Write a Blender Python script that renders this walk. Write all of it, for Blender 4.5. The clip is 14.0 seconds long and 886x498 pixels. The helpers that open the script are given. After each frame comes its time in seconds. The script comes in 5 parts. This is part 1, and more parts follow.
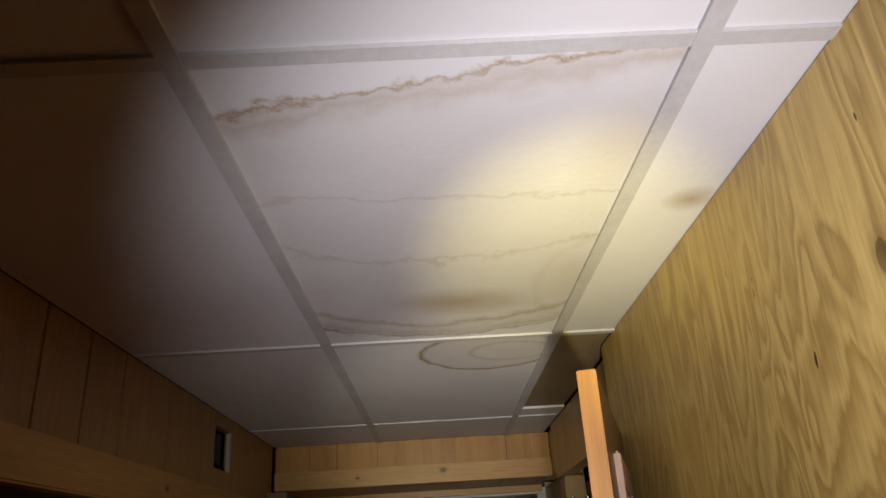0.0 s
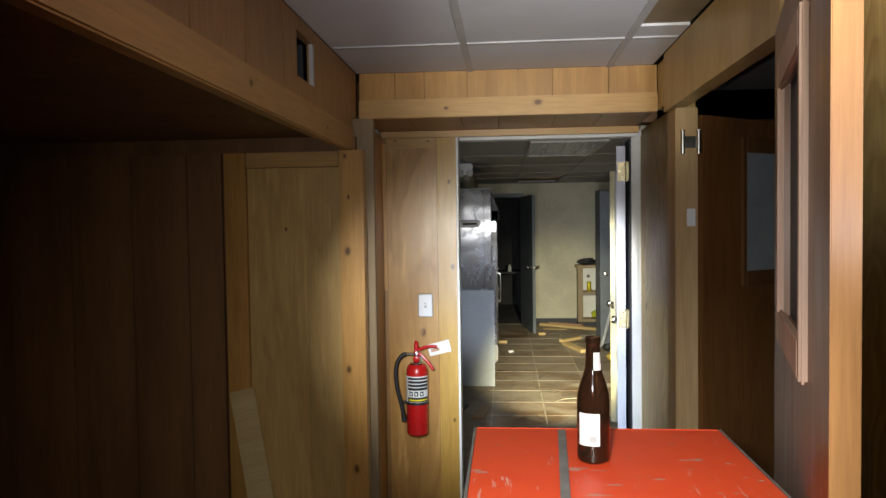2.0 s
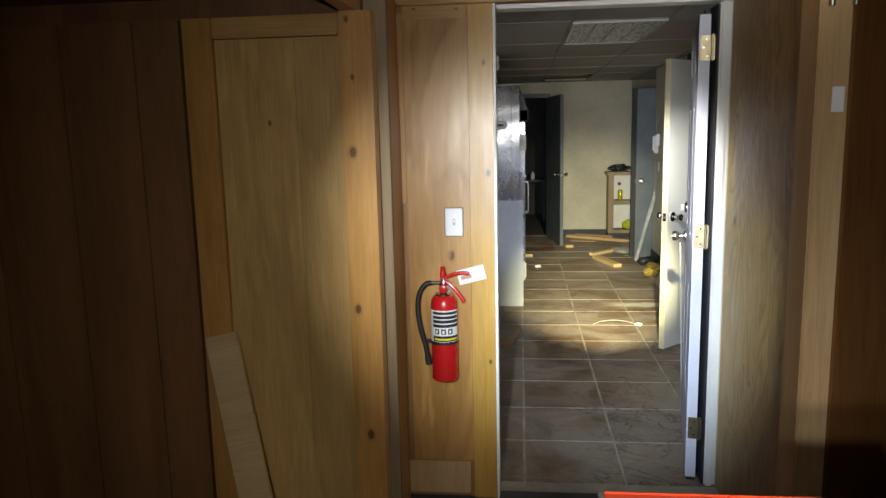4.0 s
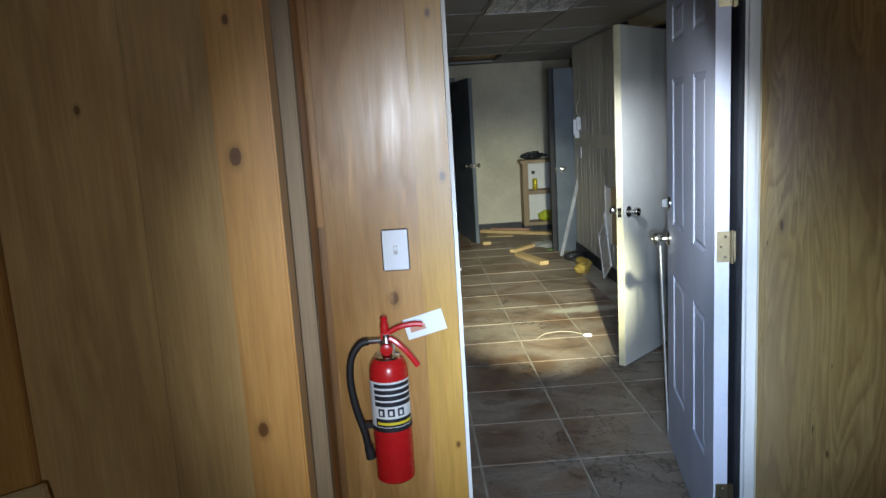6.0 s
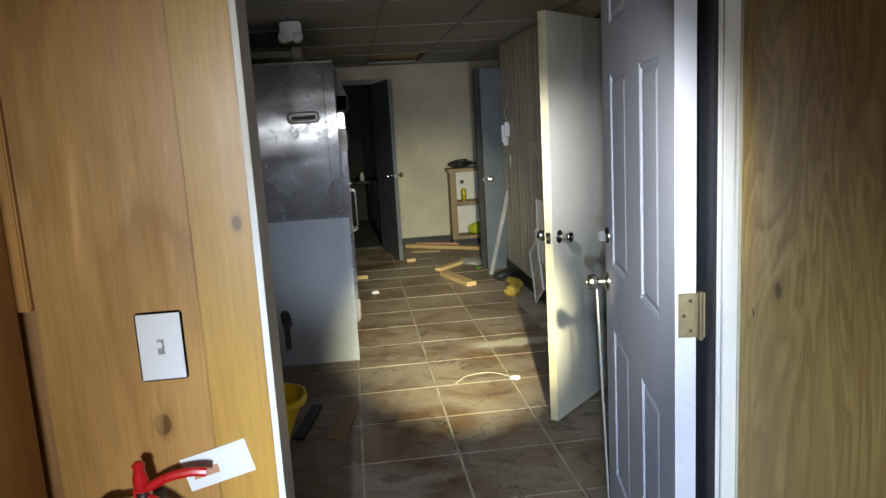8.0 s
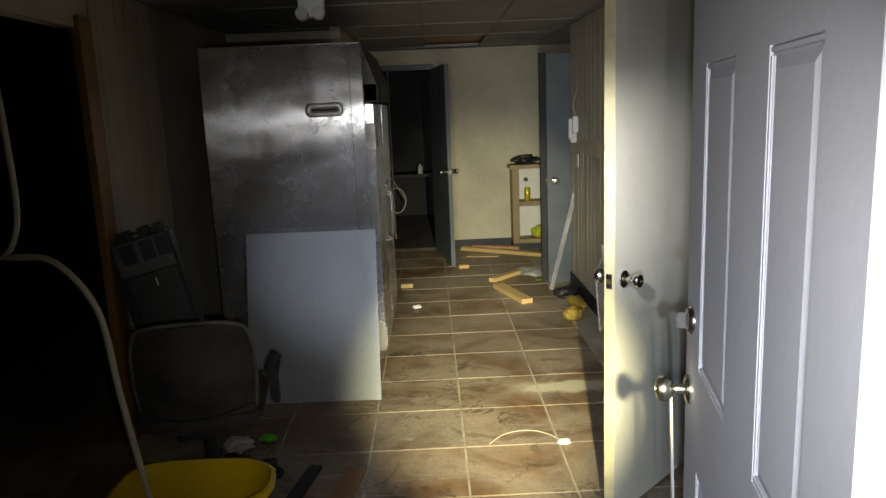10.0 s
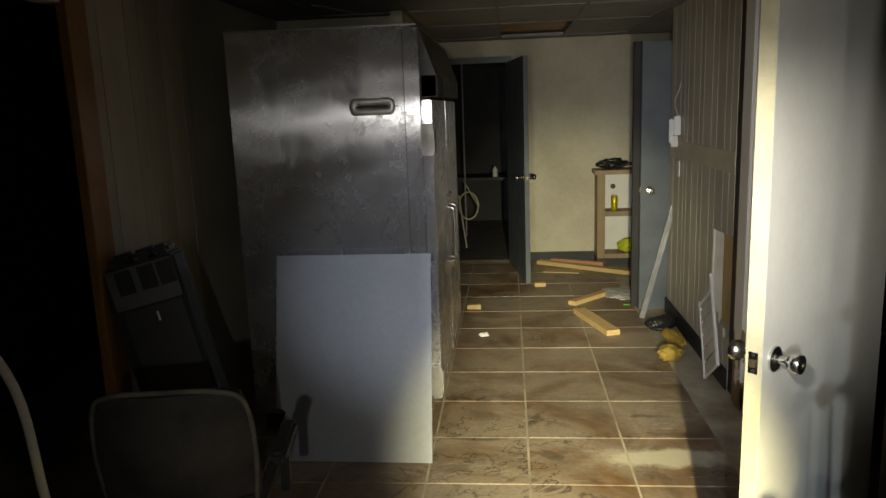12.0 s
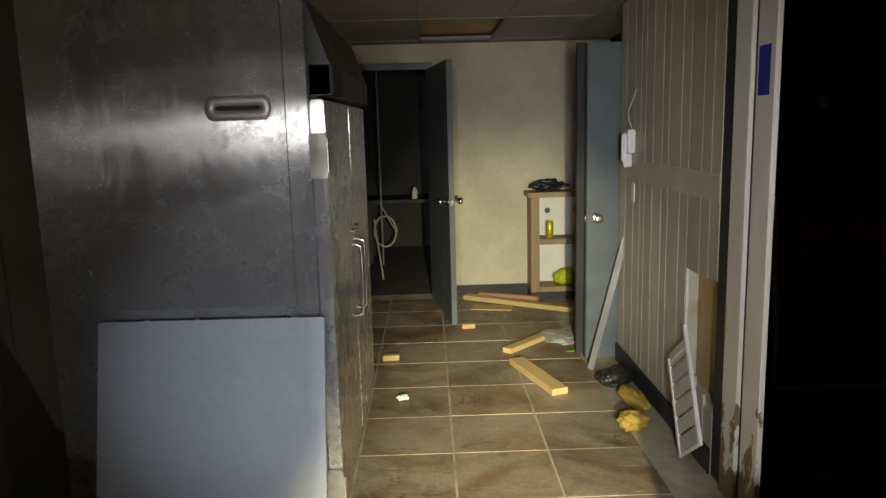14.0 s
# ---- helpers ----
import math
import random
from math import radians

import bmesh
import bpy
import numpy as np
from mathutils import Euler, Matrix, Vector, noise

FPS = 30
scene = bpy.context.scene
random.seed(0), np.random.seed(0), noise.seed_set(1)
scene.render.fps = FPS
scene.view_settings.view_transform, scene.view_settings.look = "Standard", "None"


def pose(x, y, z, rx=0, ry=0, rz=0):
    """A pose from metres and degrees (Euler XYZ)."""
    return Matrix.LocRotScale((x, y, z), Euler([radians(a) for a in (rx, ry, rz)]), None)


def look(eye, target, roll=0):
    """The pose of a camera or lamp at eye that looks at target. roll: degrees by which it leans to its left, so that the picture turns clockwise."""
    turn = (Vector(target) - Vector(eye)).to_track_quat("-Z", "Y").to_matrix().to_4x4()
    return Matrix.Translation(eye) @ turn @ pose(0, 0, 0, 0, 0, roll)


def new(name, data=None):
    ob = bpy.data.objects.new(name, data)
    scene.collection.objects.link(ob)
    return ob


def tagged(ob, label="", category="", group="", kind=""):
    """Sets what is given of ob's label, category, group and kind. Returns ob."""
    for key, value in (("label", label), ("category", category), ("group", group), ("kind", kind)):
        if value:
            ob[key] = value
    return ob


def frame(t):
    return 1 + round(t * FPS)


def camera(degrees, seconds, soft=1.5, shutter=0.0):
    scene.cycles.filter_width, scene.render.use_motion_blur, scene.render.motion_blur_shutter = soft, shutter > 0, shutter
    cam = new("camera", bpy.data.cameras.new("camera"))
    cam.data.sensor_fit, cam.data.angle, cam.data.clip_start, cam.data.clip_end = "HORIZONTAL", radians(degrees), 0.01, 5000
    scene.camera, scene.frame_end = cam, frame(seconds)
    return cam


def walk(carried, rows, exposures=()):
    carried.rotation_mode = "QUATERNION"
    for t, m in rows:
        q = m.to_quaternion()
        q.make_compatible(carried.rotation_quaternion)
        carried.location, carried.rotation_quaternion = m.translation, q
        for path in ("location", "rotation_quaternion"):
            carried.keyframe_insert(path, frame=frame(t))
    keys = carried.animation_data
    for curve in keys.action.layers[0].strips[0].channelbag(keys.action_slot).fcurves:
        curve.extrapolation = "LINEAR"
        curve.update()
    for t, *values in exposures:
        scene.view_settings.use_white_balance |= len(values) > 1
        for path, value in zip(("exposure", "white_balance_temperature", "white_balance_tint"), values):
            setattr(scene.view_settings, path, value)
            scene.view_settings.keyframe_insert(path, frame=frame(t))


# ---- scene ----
cam = camera(62.6, 14.0)
PATH = [
    (0, (0.999, -1.604, 1.786), (1.042, 0.237, 2.566), -3.5),
    (0.5, (0.975, -1.546, 1.78), (0.987, 0.347, 2.424), -2.3),
    (1, (0.958, -1.489, 1.755), (0.922, 0.461, 2.196), -1.5),
    (1.5, (0.921, -1.385, 1.712), (0.819, 0.603, 1.9), -0.9),
    (2, (0.871, -1.27, 1.645), (0.701, 0.721, 1.575), -0.8),
    (2.5, (0.825, -1.174, 1.6), (0.628, 0.805, 1.387), -0.6),
    (3, (0.796, -0.985, 1.6), (0.582, 0.985, 1.326), -0.3),
    (3.2, (0.822, -0.884, 1.598), (0.578, 1.08, 1.314), -0.4),
    (5.3, (0.532, 0.086, 1.582), (0.474, 2.054, 1.233), -3.1),
    (5.5, (0.532, 0.184, 1.579), (0.509, 2.153, 1.23), -3.0),
    (6, (0.516, 0.45, 1.577), (0.587, 2.418, 1.226), -3.5),
    (6.5, (0.511, 0.651, 1.57), (0.67, 2.613, 1.213), -3.9),
    (7, (0.591, 0.844, 1.569), (0.805, 2.801, 1.217), -3.7),
    (7.5, (0.711, 1.065, 1.571), (0.949, 3.021, 1.226), -3.4),
    (7.7, (0.744, 1.138, 1.567), (0.983, 3.094, 1.221), -3.4),
    (10, (1.091, 2.098, 1.618), (1.116, 4.062, 1.239), -2.4),
    (10.5, (1.096, 2.31, 1.614), (1.074, 4.272, 1.228), -2.6),
    (11, (1.076, 2.507, 1.611), (1.015, 4.467, 1.214), -2.5),
    (11.5, (1.117, 2.749, 1.63), (0.978, 4.704, 1.232), -2.5),
    (12, (1.136, 2.912, 1.616), (0.95, 4.867, 1.238), -2.1),
    (12.5, (1.104, 3.139, 1.575), (0.949, 5.103, 1.229), -2.1),
    (13, (1.029, 3.425, 1.572), (0.953, 5.398, 1.255), -2.6),
    (13.5, (1.051, 3.661, 1.529), (1.049, 5.634, 1.199), -2.6),
    (14, (1.118, 3.91, 1.566), (1.151, 5.881, 1.23), -1.5),
]
EXPOSURES = [(0, -1.9, 7000, 10), (0.5, -1.7, 6500, 10), (1.0, -1.5, 6100, 10), (1.5, -1.05, 5750, 10), (2, -0.75, 6100, 10), (2.5, -0.6, 6500, 10), (3.2, -0.6, 6500, 10), (5.3, -0.75, 5200, 10), (6.0, -0.95, 5200, 10), (6.5, -0.95, 5200, 10), (7.7, -0.95, 5700, 10), (10, -0.95, 6300, 10), (12, -1.0, 6500, 10), (13, -0.6, 6700, 10), (14, -0.5, 6400, 10)]
walk(cam, [(t, look(eye, target, roll)) for t, eye, target, roll in PATH], EXPOSURES)

# ---- world and lights ----
world = bpy.data.worlds.new("world")
scene.world = world
world.use_nodes = True
world.node_tree.nodes["Background"].inputs[0].default_value = (0.6, 0.7, 1.0, 1)
world.node_tree.nodes["Background"].inputs[1].default_value = 0.0008


def torch(name, eye, target, watts, degrees, blend, colour=(1.0, 0.96, 0.9), size=0.02):
    lamp = bpy.data.lights.new(name, "SPOT")
    lamp.energy, lamp.spot_size, lamp.spot_blend = watts, radians(degrees), blend
    lamp.color, lamp.shadow_soft_size = colour, size
    ob = new(name, lamp)
    ob.matrix_world = look(eye, target)
    return ob


# the walker's torch, set down at places along the walk: a warm core and a wider spill
CORE, SPILL = (1.0, 0.90, 0.52), (1.0, 0.96, 0.88)
torch("torch_ceiling_core", (1.12, -1.62, 1.60), (1.27, -0.30, 2.31), 390, 27, 1.0, (1.0, 0.93, 0.34))
torch("torch_ceiling_spill", (1.10, -1.62, 1.58), (1.28, -0.42, 2.31), 290, 68, 1.0, (0.88, 0.89, 1.0))
torch("torch_beam", (0.98, -1.42, 1.62), (1.10, 1.2, 2.28), 330, 28, 1.0, (1.0, 0.96, 0.80))
torch("torch_cabinet", (0.80, -1.20, 1.78), (1.05, 0.0, 1.22), 116, 40, 1.0, (1.0, 0.97, 0.9))
torch("torch_room", (0.55, -0.30, 1.60), (0.82, 2.5, 1.10), 360, 41, 1.0, (1.0, 0.97, 0.88))
torch("torch_room_spill", (0.82, -1.16, 1.66), (1.02, 2.0, 1.02), 84, 94, 1.0, (1.0, 0.96, 0.86))
torch("torch_doorway", (0.58, 0.50, 1.50), (1.55, 4.3, 0.40), 460, 44, 1.0, (0.70, 0.84, 1.0))
torch("torch_corridor_core", (1.34, 2.34, 1.50), (1.37, 6.15, 0.0), 3600, 25.5, 1.0, CORE)
torch("torch_corridor_spill", (1.12, 2.16, 1.54), (1.95, 7.0, 0.55), 100, 80, 1.0, SPILL)
torch("torch_refrigerator", (1.25, 3.00, 1.46), (0.63, 6.30, 0.80), 290, 24, 1.0, (0.88, 0.93, 1.0))
torch("torch_end_core", (1.36, 3.75, 1.48), (1.72, 10.2, 0.22), 1250, 26, 1.0, CORE)
torch("torch_end_spill", (1.36, 3.75, 1.48), (2.22, 7.8, 0.75), 250, 56, 1.0, SPILL)

# ---- materials ----


def nodes_of(name, rough=0.6, metal=0.0):
    m = bpy.data.materials.new(name)
    m.use_nodes = True
    nt = m.node_tree
    bsdf = nt.nodes["Principled BSDF"]
    bsdf.inputs["Roughness"].default_value = rough
    bsdf.inputs["Metallic"].default_value = metal
    return m, nt, bsdf


def node(nt, kind, **values):
    n = nt.nodes.new(kind)
    for k, v in values.items():
        if k in n.inputs:
            n.inputs[k].default_value = v
    return n


def coords(nt, scale=(1, 1, 1), space="Object", rot=(0, 0, 0)):
    tc = nt.nodes.new("ShaderNodeTexCoord")
    mp = nt.nodes.new("ShaderNodeMapping")
    mp.inputs["Scale"].default_value = scale
    mp.inputs["Rotation"].default_value = rot
    nt.links.new(tc.outputs[space], mp.inputs["Vector"])
    return mp.outputs["Vector"]


def ramp(nt, fac, stops):
    r = nt.nodes.new("ShaderNodeValToRGB")
    els = r.color_ramp.elements
    while len(els) < len(stops):
        els.new(0.5)
    for e, (pos, col) in zip(els, stops):
        e.position = pos
        e.color = (*col, 1) if len(col) == 3 else col
    nt.links.new(fac, r.inputs["Fac"])
    return r.outputs["Color"]


def mix(nt, fac, a, b, mode="MIX"):
    n = nt.nodes.new("ShaderNodeMix")
    n.data_type, n.blend_type = "RGBA", mode
    for slot, v in ((0, fac), (6, a), (7, b)):
        if isinstance(v, (int, float)):
            n.inputs[slot].default_value = v
        elif isinstance(v, tuple):
            n.inputs[slot].default_value = (*v, 1)
        else:
            nt.links.new(v, n.inputs[slot])
    return n.outputs[2]


def maths(nt, op, a, b=0.0, c=0.0):
    n = nt.nodes.new("ShaderNodeMath")
    n.operation = op
    for slot, v in ((0, a), (1, b), (2, c)):
        if isinstance(v, (int, float)):
            n.inputs[slot].default_value = v
        else:
            nt.links.new(v, n.inputs[slot])
    return n.outputs[0]


def noise_tex(nt, vec, scale, detail=4.0, rough=0.55, distortion=0.0):
    n = node(nt, "ShaderNodeTexNoise", Scale=scale, Detail=detail, Roughness=rough, Distortion=distortion)
    nt.links.new(vec, n.inputs["Vector"])
    return n.outputs["Fac"]


def bump(nt, bsdf, height, strength=0.2, dist=0.005):
    b = node(nt, "ShaderNodeBump", Strength=strength, Distance=dist)
    nt.links.new(height, b.inputs["Height"])
    nt.links.new(b.outputs["Normal"], bsdf.inputs["Normal"])


def vary(nt, colour, amount=0.25):
    """Lighter and darker pieces by the object's own random number."""
    info = nt.nodes.new("ShaderNodeObjectInfo")
    f = maths(nt, "MULTIPLY_ADD", info.outputs["Random"], 2 * amount, 1 - amount)
    c = nt.nodes.new("ShaderNodeVectorMath")
    c.operation = "SCALE"
    nt.links.new(colour, c.inputs[0])
    nt.links.new(f, c.inputs["Scale"])
    return c.outputs[0]


def plain(name, colour, rough=0.6, metal=0.0, dirt=0.25, scale=6.0, relief=0.08, dirt_colour=None):
    """Painted, moulded or metal surface with blotches and fine grain."""
    m, nt, b = nodes_of(name, rough, metal)
    v = coords(nt)
    big = noise_tex(nt, v, scale, 5)
    fine = noise_tex(nt, v, scale * 14, 3)
    d = dirt_colour or tuple(c * 0.55 for c in colour)
    f = maths(nt, "MULTIPLY", ramp(nt, big, [(0.38, (0, 0, 0)), (0.72, (1, 1, 1))]), dirt * 2)
    c = mix(nt, f, colour, d)
    c = mix(nt, 0.05, c, ramp(nt, fine, [(0.3, (0, 0, 0)), (0.7, (1, 1, 1))]), "OVERLAY")
    nt.links.new(c, b.inputs["Base Color"])
    r = maths(nt, "MULTIPLY_ADD", big, 0.3, rough - 0.15)
    nt.links.new(r, b.inputs["Roughness"])
    bump(nt, b, fine, relief, 0.002)
    return m


def wood(name, light, dark, axis="z", rough=0.5, grain=1.0, knots=0.0, ply=False, coat=0.0, patina=0.2, spots=(), specks=0.0, rings=15.0, weight=0.5, low=0.2, high=0.75, runs_gloss=0.0):
    """Boards and plywood: streaks along one axis, arched figure for plywood, scattered knots."""
    m, nt, b = nodes_of(name, rough)
    lengthwise = {"x": (0.09, 1, 1), "y": (1, 0.09, 1), "z": (1, 1, 0.09)}[axis]
    v = coords(nt, lengthwise)
    streak = noise_tex(nt, v, 38 * grain, 5, 0.6, 0.3)
    broad = noise_tex(nt, v, 7 * grain, 3, 0.5, 0.6)
    if ply:
        half = {"x": (0.2, 1, 1), "y": (1, 0.2, 1), "z": (1, 1, 0.2)}[axis]
        field = noise_tex(nt, coords(nt, half), 3.2 * grain, 2.6, 0.55, 1.0)
        ragged = maths(nt, "MULTIPLY_ADD", noise_tex(nt, coords(nt, half), 26 * grain, 3, 0.65), 0.06, field)
        figure = maths(nt, "FRACT", maths(nt, "MULTIPLY", ragged, rings))
        figure = ramp(nt, figure, [(0.0, (0.38,) * 3), (0.30, (0.62,) * 3), (0.72, (1,) * 3), (0.90, (0.72,) * 3), (1.0, (0.38,) * 3)])
        fade = ramp(nt, noise_tex(nt, coords(nt), 2.6, 3), [(0.35, (0.45,) * 3), (0.6, (1,) * 3)])
        figure = mix(nt, fade, (0.7, 0.7, 0.7), figure)
    else:
        figure = ramp(nt, broad, [(0.3, (0, 0, 0)), (0.7, (1, 1, 1))])
    soft = maths(nt, "MULTIPLY_ADD", streak, 0.6, 0.2)
    f = maths(nt, "ADD", maths(nt, "MULTIPLY", figure, weight), maths(nt, "MULTIPLY", soft, 1.1 - weight))
    c = ramp(nt, f, [(low, dark), (high, light)])
    blot = noise_tex(nt, coords(nt), 1.7, 4, 0.6)
    c = mix(nt, maths(nt, "MULTIPLY", ramp(nt, blot, [(0.4, (0, 0, 0)), (0.75, (1, 1, 1))]), patina), c, tuple(x * 0.45 for x in dark))
    pores = noise_tex(nt, coords(nt, tuple(0.04 if k < 1 else 1 for k in lengthwise)), 170, 4, 0.7)
    c = mix(nt, 0.16, c, ramp(nt, pores, [(0.35, (0.15,) * 3), (0.62, (0.78,) * 3)]), "OVERLAY")
    if knots > 0:
        kv = {"x": (0.45, 1, 1), "y": (1, 0.45, 1), "z": (1, 1, 0.45)}[axis]
        vo = node(nt, "ShaderNodeTexVoronoi", Scale=knots)
        nt.links.new(coords(nt, kv), vo.inputs["Vector"])
        k = ramp(nt, vo.outputs["Distance"], [(0.0, (1, 1, 1)), (0.035 * knots, (0.75,) * 3), (0.055 * knots, (0, 0, 0))])
        gate = maths(nt, "GREATER_THAN", maths(nt, "FRACT", maths(nt, "MULTIPLY", vo.outputs["Color"], 1.0)), 0.45)
        c = mix(nt, maths(nt, "MULTIPLY", maths(nt, "MULTIPLY", k, gate), 0.85), c, tuple(x * 0.3 for x in dark))
    if specks:
        sp = ramp(nt, noise_tex(nt, coords(nt, tuple(0.3 if k < 1 else 1 for k in lengthwise)), 48, 2, 0.5), [(0.745, (0, 0, 0)), (0.765, (1, 1, 1))])
        c = mix(nt, maths(nt, "MULTIPLY", sp, specks), c, tuple(x * 0.18 for x in dark))
    if spots:
        tc = nt.nodes.new("ShaderNodeTexCoord")
        for sx, sy, sz, r in spots:
            sv = nt.nodes.new("ShaderNodeVectorMath")
            sv.operation = "SUBTRACT"
            nt.links.new(tc.outputs["Object"], sv.inputs[0])
            sv.inputs[1].default_value = (sx, sy, sz)
            st = nt.nodes.new("ShaderNodeVectorMath")
            st.operation = "MULTIPLY"
            nt.links.new(sv.outputs[0], st.inputs[0])
            st.inputs[1].default_value = tuple(0.65 if k < 1 else 1 for k in lengthwise)
            ln = nt.nodes.new("ShaderNodeVectorMath")
            ln.operation = "LENGTH"
            nt.links.new(st.outputs[0], ln.inputs[0])
            dist = maths(nt, "ADD", maths(nt, "DIVIDE", ln.outputs["Value"], r), maths(nt, "MULTIPLY_ADD", streak, 0.5, -0.25))
            k = ramp(nt, dist, [(0.0, (1, 1, 1)), (0.40, (0.92,) * 3), (0.47, (0.35,) * 3), (0.6, (0.22,) * 3), (0.9, (0, 0, 0))])
            c = mix(nt, maths(nt, "MULTIPLY", k, 0.92), c, (dark[0] * 0.28, dark[1] * 0.22, dark[2] * 0.2))
    # pale streaks: drip marks, plus varnish highlights put into the colour
    if runs_gloss:
        rn = ramp(nt, noise_tex(nt, coords(nt, tuple(0.14 if k < 1 else 1 for k in lengthwise)), 19, 3, 0.5, 0.4), [(0.60, (0, 0, 0)), (0.70, (1, 1, 1))])
        c = mix(nt, maths(nt, "MULTIPLY", rn, runs_gloss), c, tuple(min(1.0, x * 1.35 + 0.03) for x in light))
    c = vary(nt, c, 0.1)
    nt.links.new(c, b.inputs["Base Color"])
    r = maths(nt, "MULTIPLY_ADD", streak, 0.35, rough - 0.18)
    nt.links.new(r, b.inputs["Roughness"])
    b.inputs["Coat Weight"].default_value = coat
    b.inputs["Coat Roughness"].default_value = 0.25
    bump(nt, b, f, 0.16, 0.002)
    return m


PLY_RIGHT = wood("plywood_yellow", (0.60, 0.42, 0.14), (0.33, 0.20, 0.05), "z", 0.5, 1.7, 0.0, True, 0.1, 0.2, ((1.475, -0.90, 2.05, 0.030), (1.588, 2.52, 1.21, 0.022), (1.588, 2.25, 0.62, 0.016)), 1.0, 13.0, 0.7, 0.42, 0.98, 0.3)
ALCOVE_BOARD = wood("pale_alcove_board", (0.58, 0.38, 0.135), (0.42, 0.25, 0.082), "z", 0.42, 0.9, 0.0, True, 0.1, 0.3, ((-0.06, 1.772, 1.63, 0.012),), 0.0, 5.0, 0.6, 0.3, 0.9, 0.25)
PLY_DOOR = wood("plywood_amber", (0.57, 0.33, 0.105), (0.35, 0.175, 0.042), "z", 0.34, 1.0, 0.0, True, 0.1, 0.3, ((0.44, 2.488, 1.08, 0.03),), 0.0, 7.0, 0.7, 0.3, 0.95, 0.5)
PINE = wood("knotty_pine", (0.54, 0.29, 0.075), (0.35, 0.165, 0.036), "z", 0.42, 1.5, 0.0, False, 0.1, 0.25, ((0.213, 1.715, 1.93, 0.014), (0.225, 1.715, 1.76, 0.012), (0.218, 1.715, 1.535, 0.022), (0.24, 1.715, 0.62, 0.022), (0.60, 2.486, 1.42, 0.028), (0.585, 2.486, 1.86, 0.024), (0.60, 2.486, 0.62, 0.014), (0.215, 1.715, 1.04, 0.02)))
PINE_X = wood("pine_beam", (0.57, 0.34, 0.11), (0.42, 0.22, 0.06), "x", 0.45, 1.0, 0.0, False, 0.2, 0.25, ((1.02, 1.93, 2.165, 0.024), (0.31, 2.4835, 2.075, 0.01), (0.48, 2.4835, 2.07, 0.01), (0.62, 1.93, 2.15, 0.012)))
PINE_Y = wood("pine_lengthwise", (0.44, 0.25, 0.08), (0.31, 0.155, 0.042), "y", 0.5, 1.0, 0.0, False, 0.1, 0.25, ((0.232, 0.55, 2.01, 0.018), (0.232, -0.35, 1.99, 0.014), (0.232, 1.35, 2.0, 0.014), (0.232, -1.1, 2.02, 0.02)))
PANEL = wood("wall_panelling", (0.36, 0.19, 0.062), (0.22, 0.105, 0.032), "z", 0.5, 0.9, 0.0, True, 0.12)
PANEL_CREAM = wood("painted_grooved_panelling", (0.52, 0.49, 0.40), (0.44, 0.41, 0.33), "z", 0.55, 0.8, 0.0, False, 0, 0.35)
# darker copy of PANEL: shade under the soffit and in the alcove as tone
PANEL_DARK = wood("wall_panelling_shaded", (0.24, 0.115, 0.04), (0.13, 0.058, 0.02), "z", 0.55, 0.9, 0.0, False, 0.1)
RED_PINE = wood("reddish_post", (0.46, 0.235, 0.085), (0.26, 0.115, 0.036), "z", 0.5, 1.2, 0.0, False, 0.1)
RED_PINE.node_tree.nodes["Principled BSDF"].inputs["Specular IOR Level"].default_value = 0.15
PINE_GOLD = wood("golden_pine", (0.60, 0.36, 0.075), (0.44, 0.24, 0.045), "z", 0.38, 1.0, 0.0, False, 0.15, 0.2, ((0.60, 2.486, 1.42, 0.018), (0.585, 2.486, 1.86, 0.016), (0.60, 2.486, 0.62, 0.012)))
PALE_PINE = wood("pale_pine", (0.58, 0.40, 0.20), (0.44, 0.27, 0.11), "z", 0.55, 0.9, 1.5)
SCRAP = wood("scrap_lumber", (0.62, 0.46, 0.22), (0.48, 0.32, 0.13), "x", 0.65, 0.9, 0.0)
BROWN_DOOR = wood("brown_veneer", (0.16, 0.065, 0.022), (0.09, 0.034, 0.012), "z", 0.4, 0.9, 0.0, True, 0.2)
SHELF_WOOD = wood("dull_brown_lumber", (0.34, 0.25, 0.14), (0.24, 0.165, 0.085), "z", 0.6, 0.9, 0.0)
JAMB_GREY = wood("weathered_jamb", (0.30, 0.215, 0.12), (0.21, 0.145, 0.075), "z", 0.6, 1.0, 0.0)
WHITE_TRIM = plain("white_trim_paint", (0.75, 0.74, 0.70), 0.45, 0, 0.12, 5)
DOOR_WHITE = plain("white_door_paint", (0.64, 0.65, 0.73), 0.65, 0, 0.10, 4, 0.06)
DOOR_WHITE.node_tree.nodes["Principled BSDF"].inputs["Specular IOR Level"].default_value = 0.2
DOOR_CREAM = plain("cream_door_paint", (0.72, 0.70, 0.62), 0.42, 0, 0.15, 3, 0.05)
DOOR_GREY = plain("grey_door_paint", (0.12, 0.14, 0.165), 0.5, 0, 0.3, 4)
WALL_CREAM = plain("stained_cream_wall", (0.60, 0.56, 0.43), 0.75, 0, 0.32, 1.6, 0.15, (0.34, 0.31, 0.24))
CORRIDOR_GRID = plain("grey_grid_strip", (0.30, 0.30, 0.30), 0.7, 0, 0.2, 4)
CORRIDOR_TILE = plain("grey_ceiling_panel", (0.36, 0.36, 0.36), 0.8, 0, 0.2, 2, 0.2)
BLACK = plain("black_plastic", (0.018, 0.018, 0.02), 0.45, 0, 0.3, 8)
# near-black: carries the darkness of unlit rooms and recesses in its colour
DARK = plain("unlit_dark", (0.03, 0.03, 0.032), 0.7, 0, 0.3, 3)
BASE_GAP_BLACK = plain("black_base_and_gap", (0.025, 0.026, 0.03), 0.55, 0, 0.3, 9)
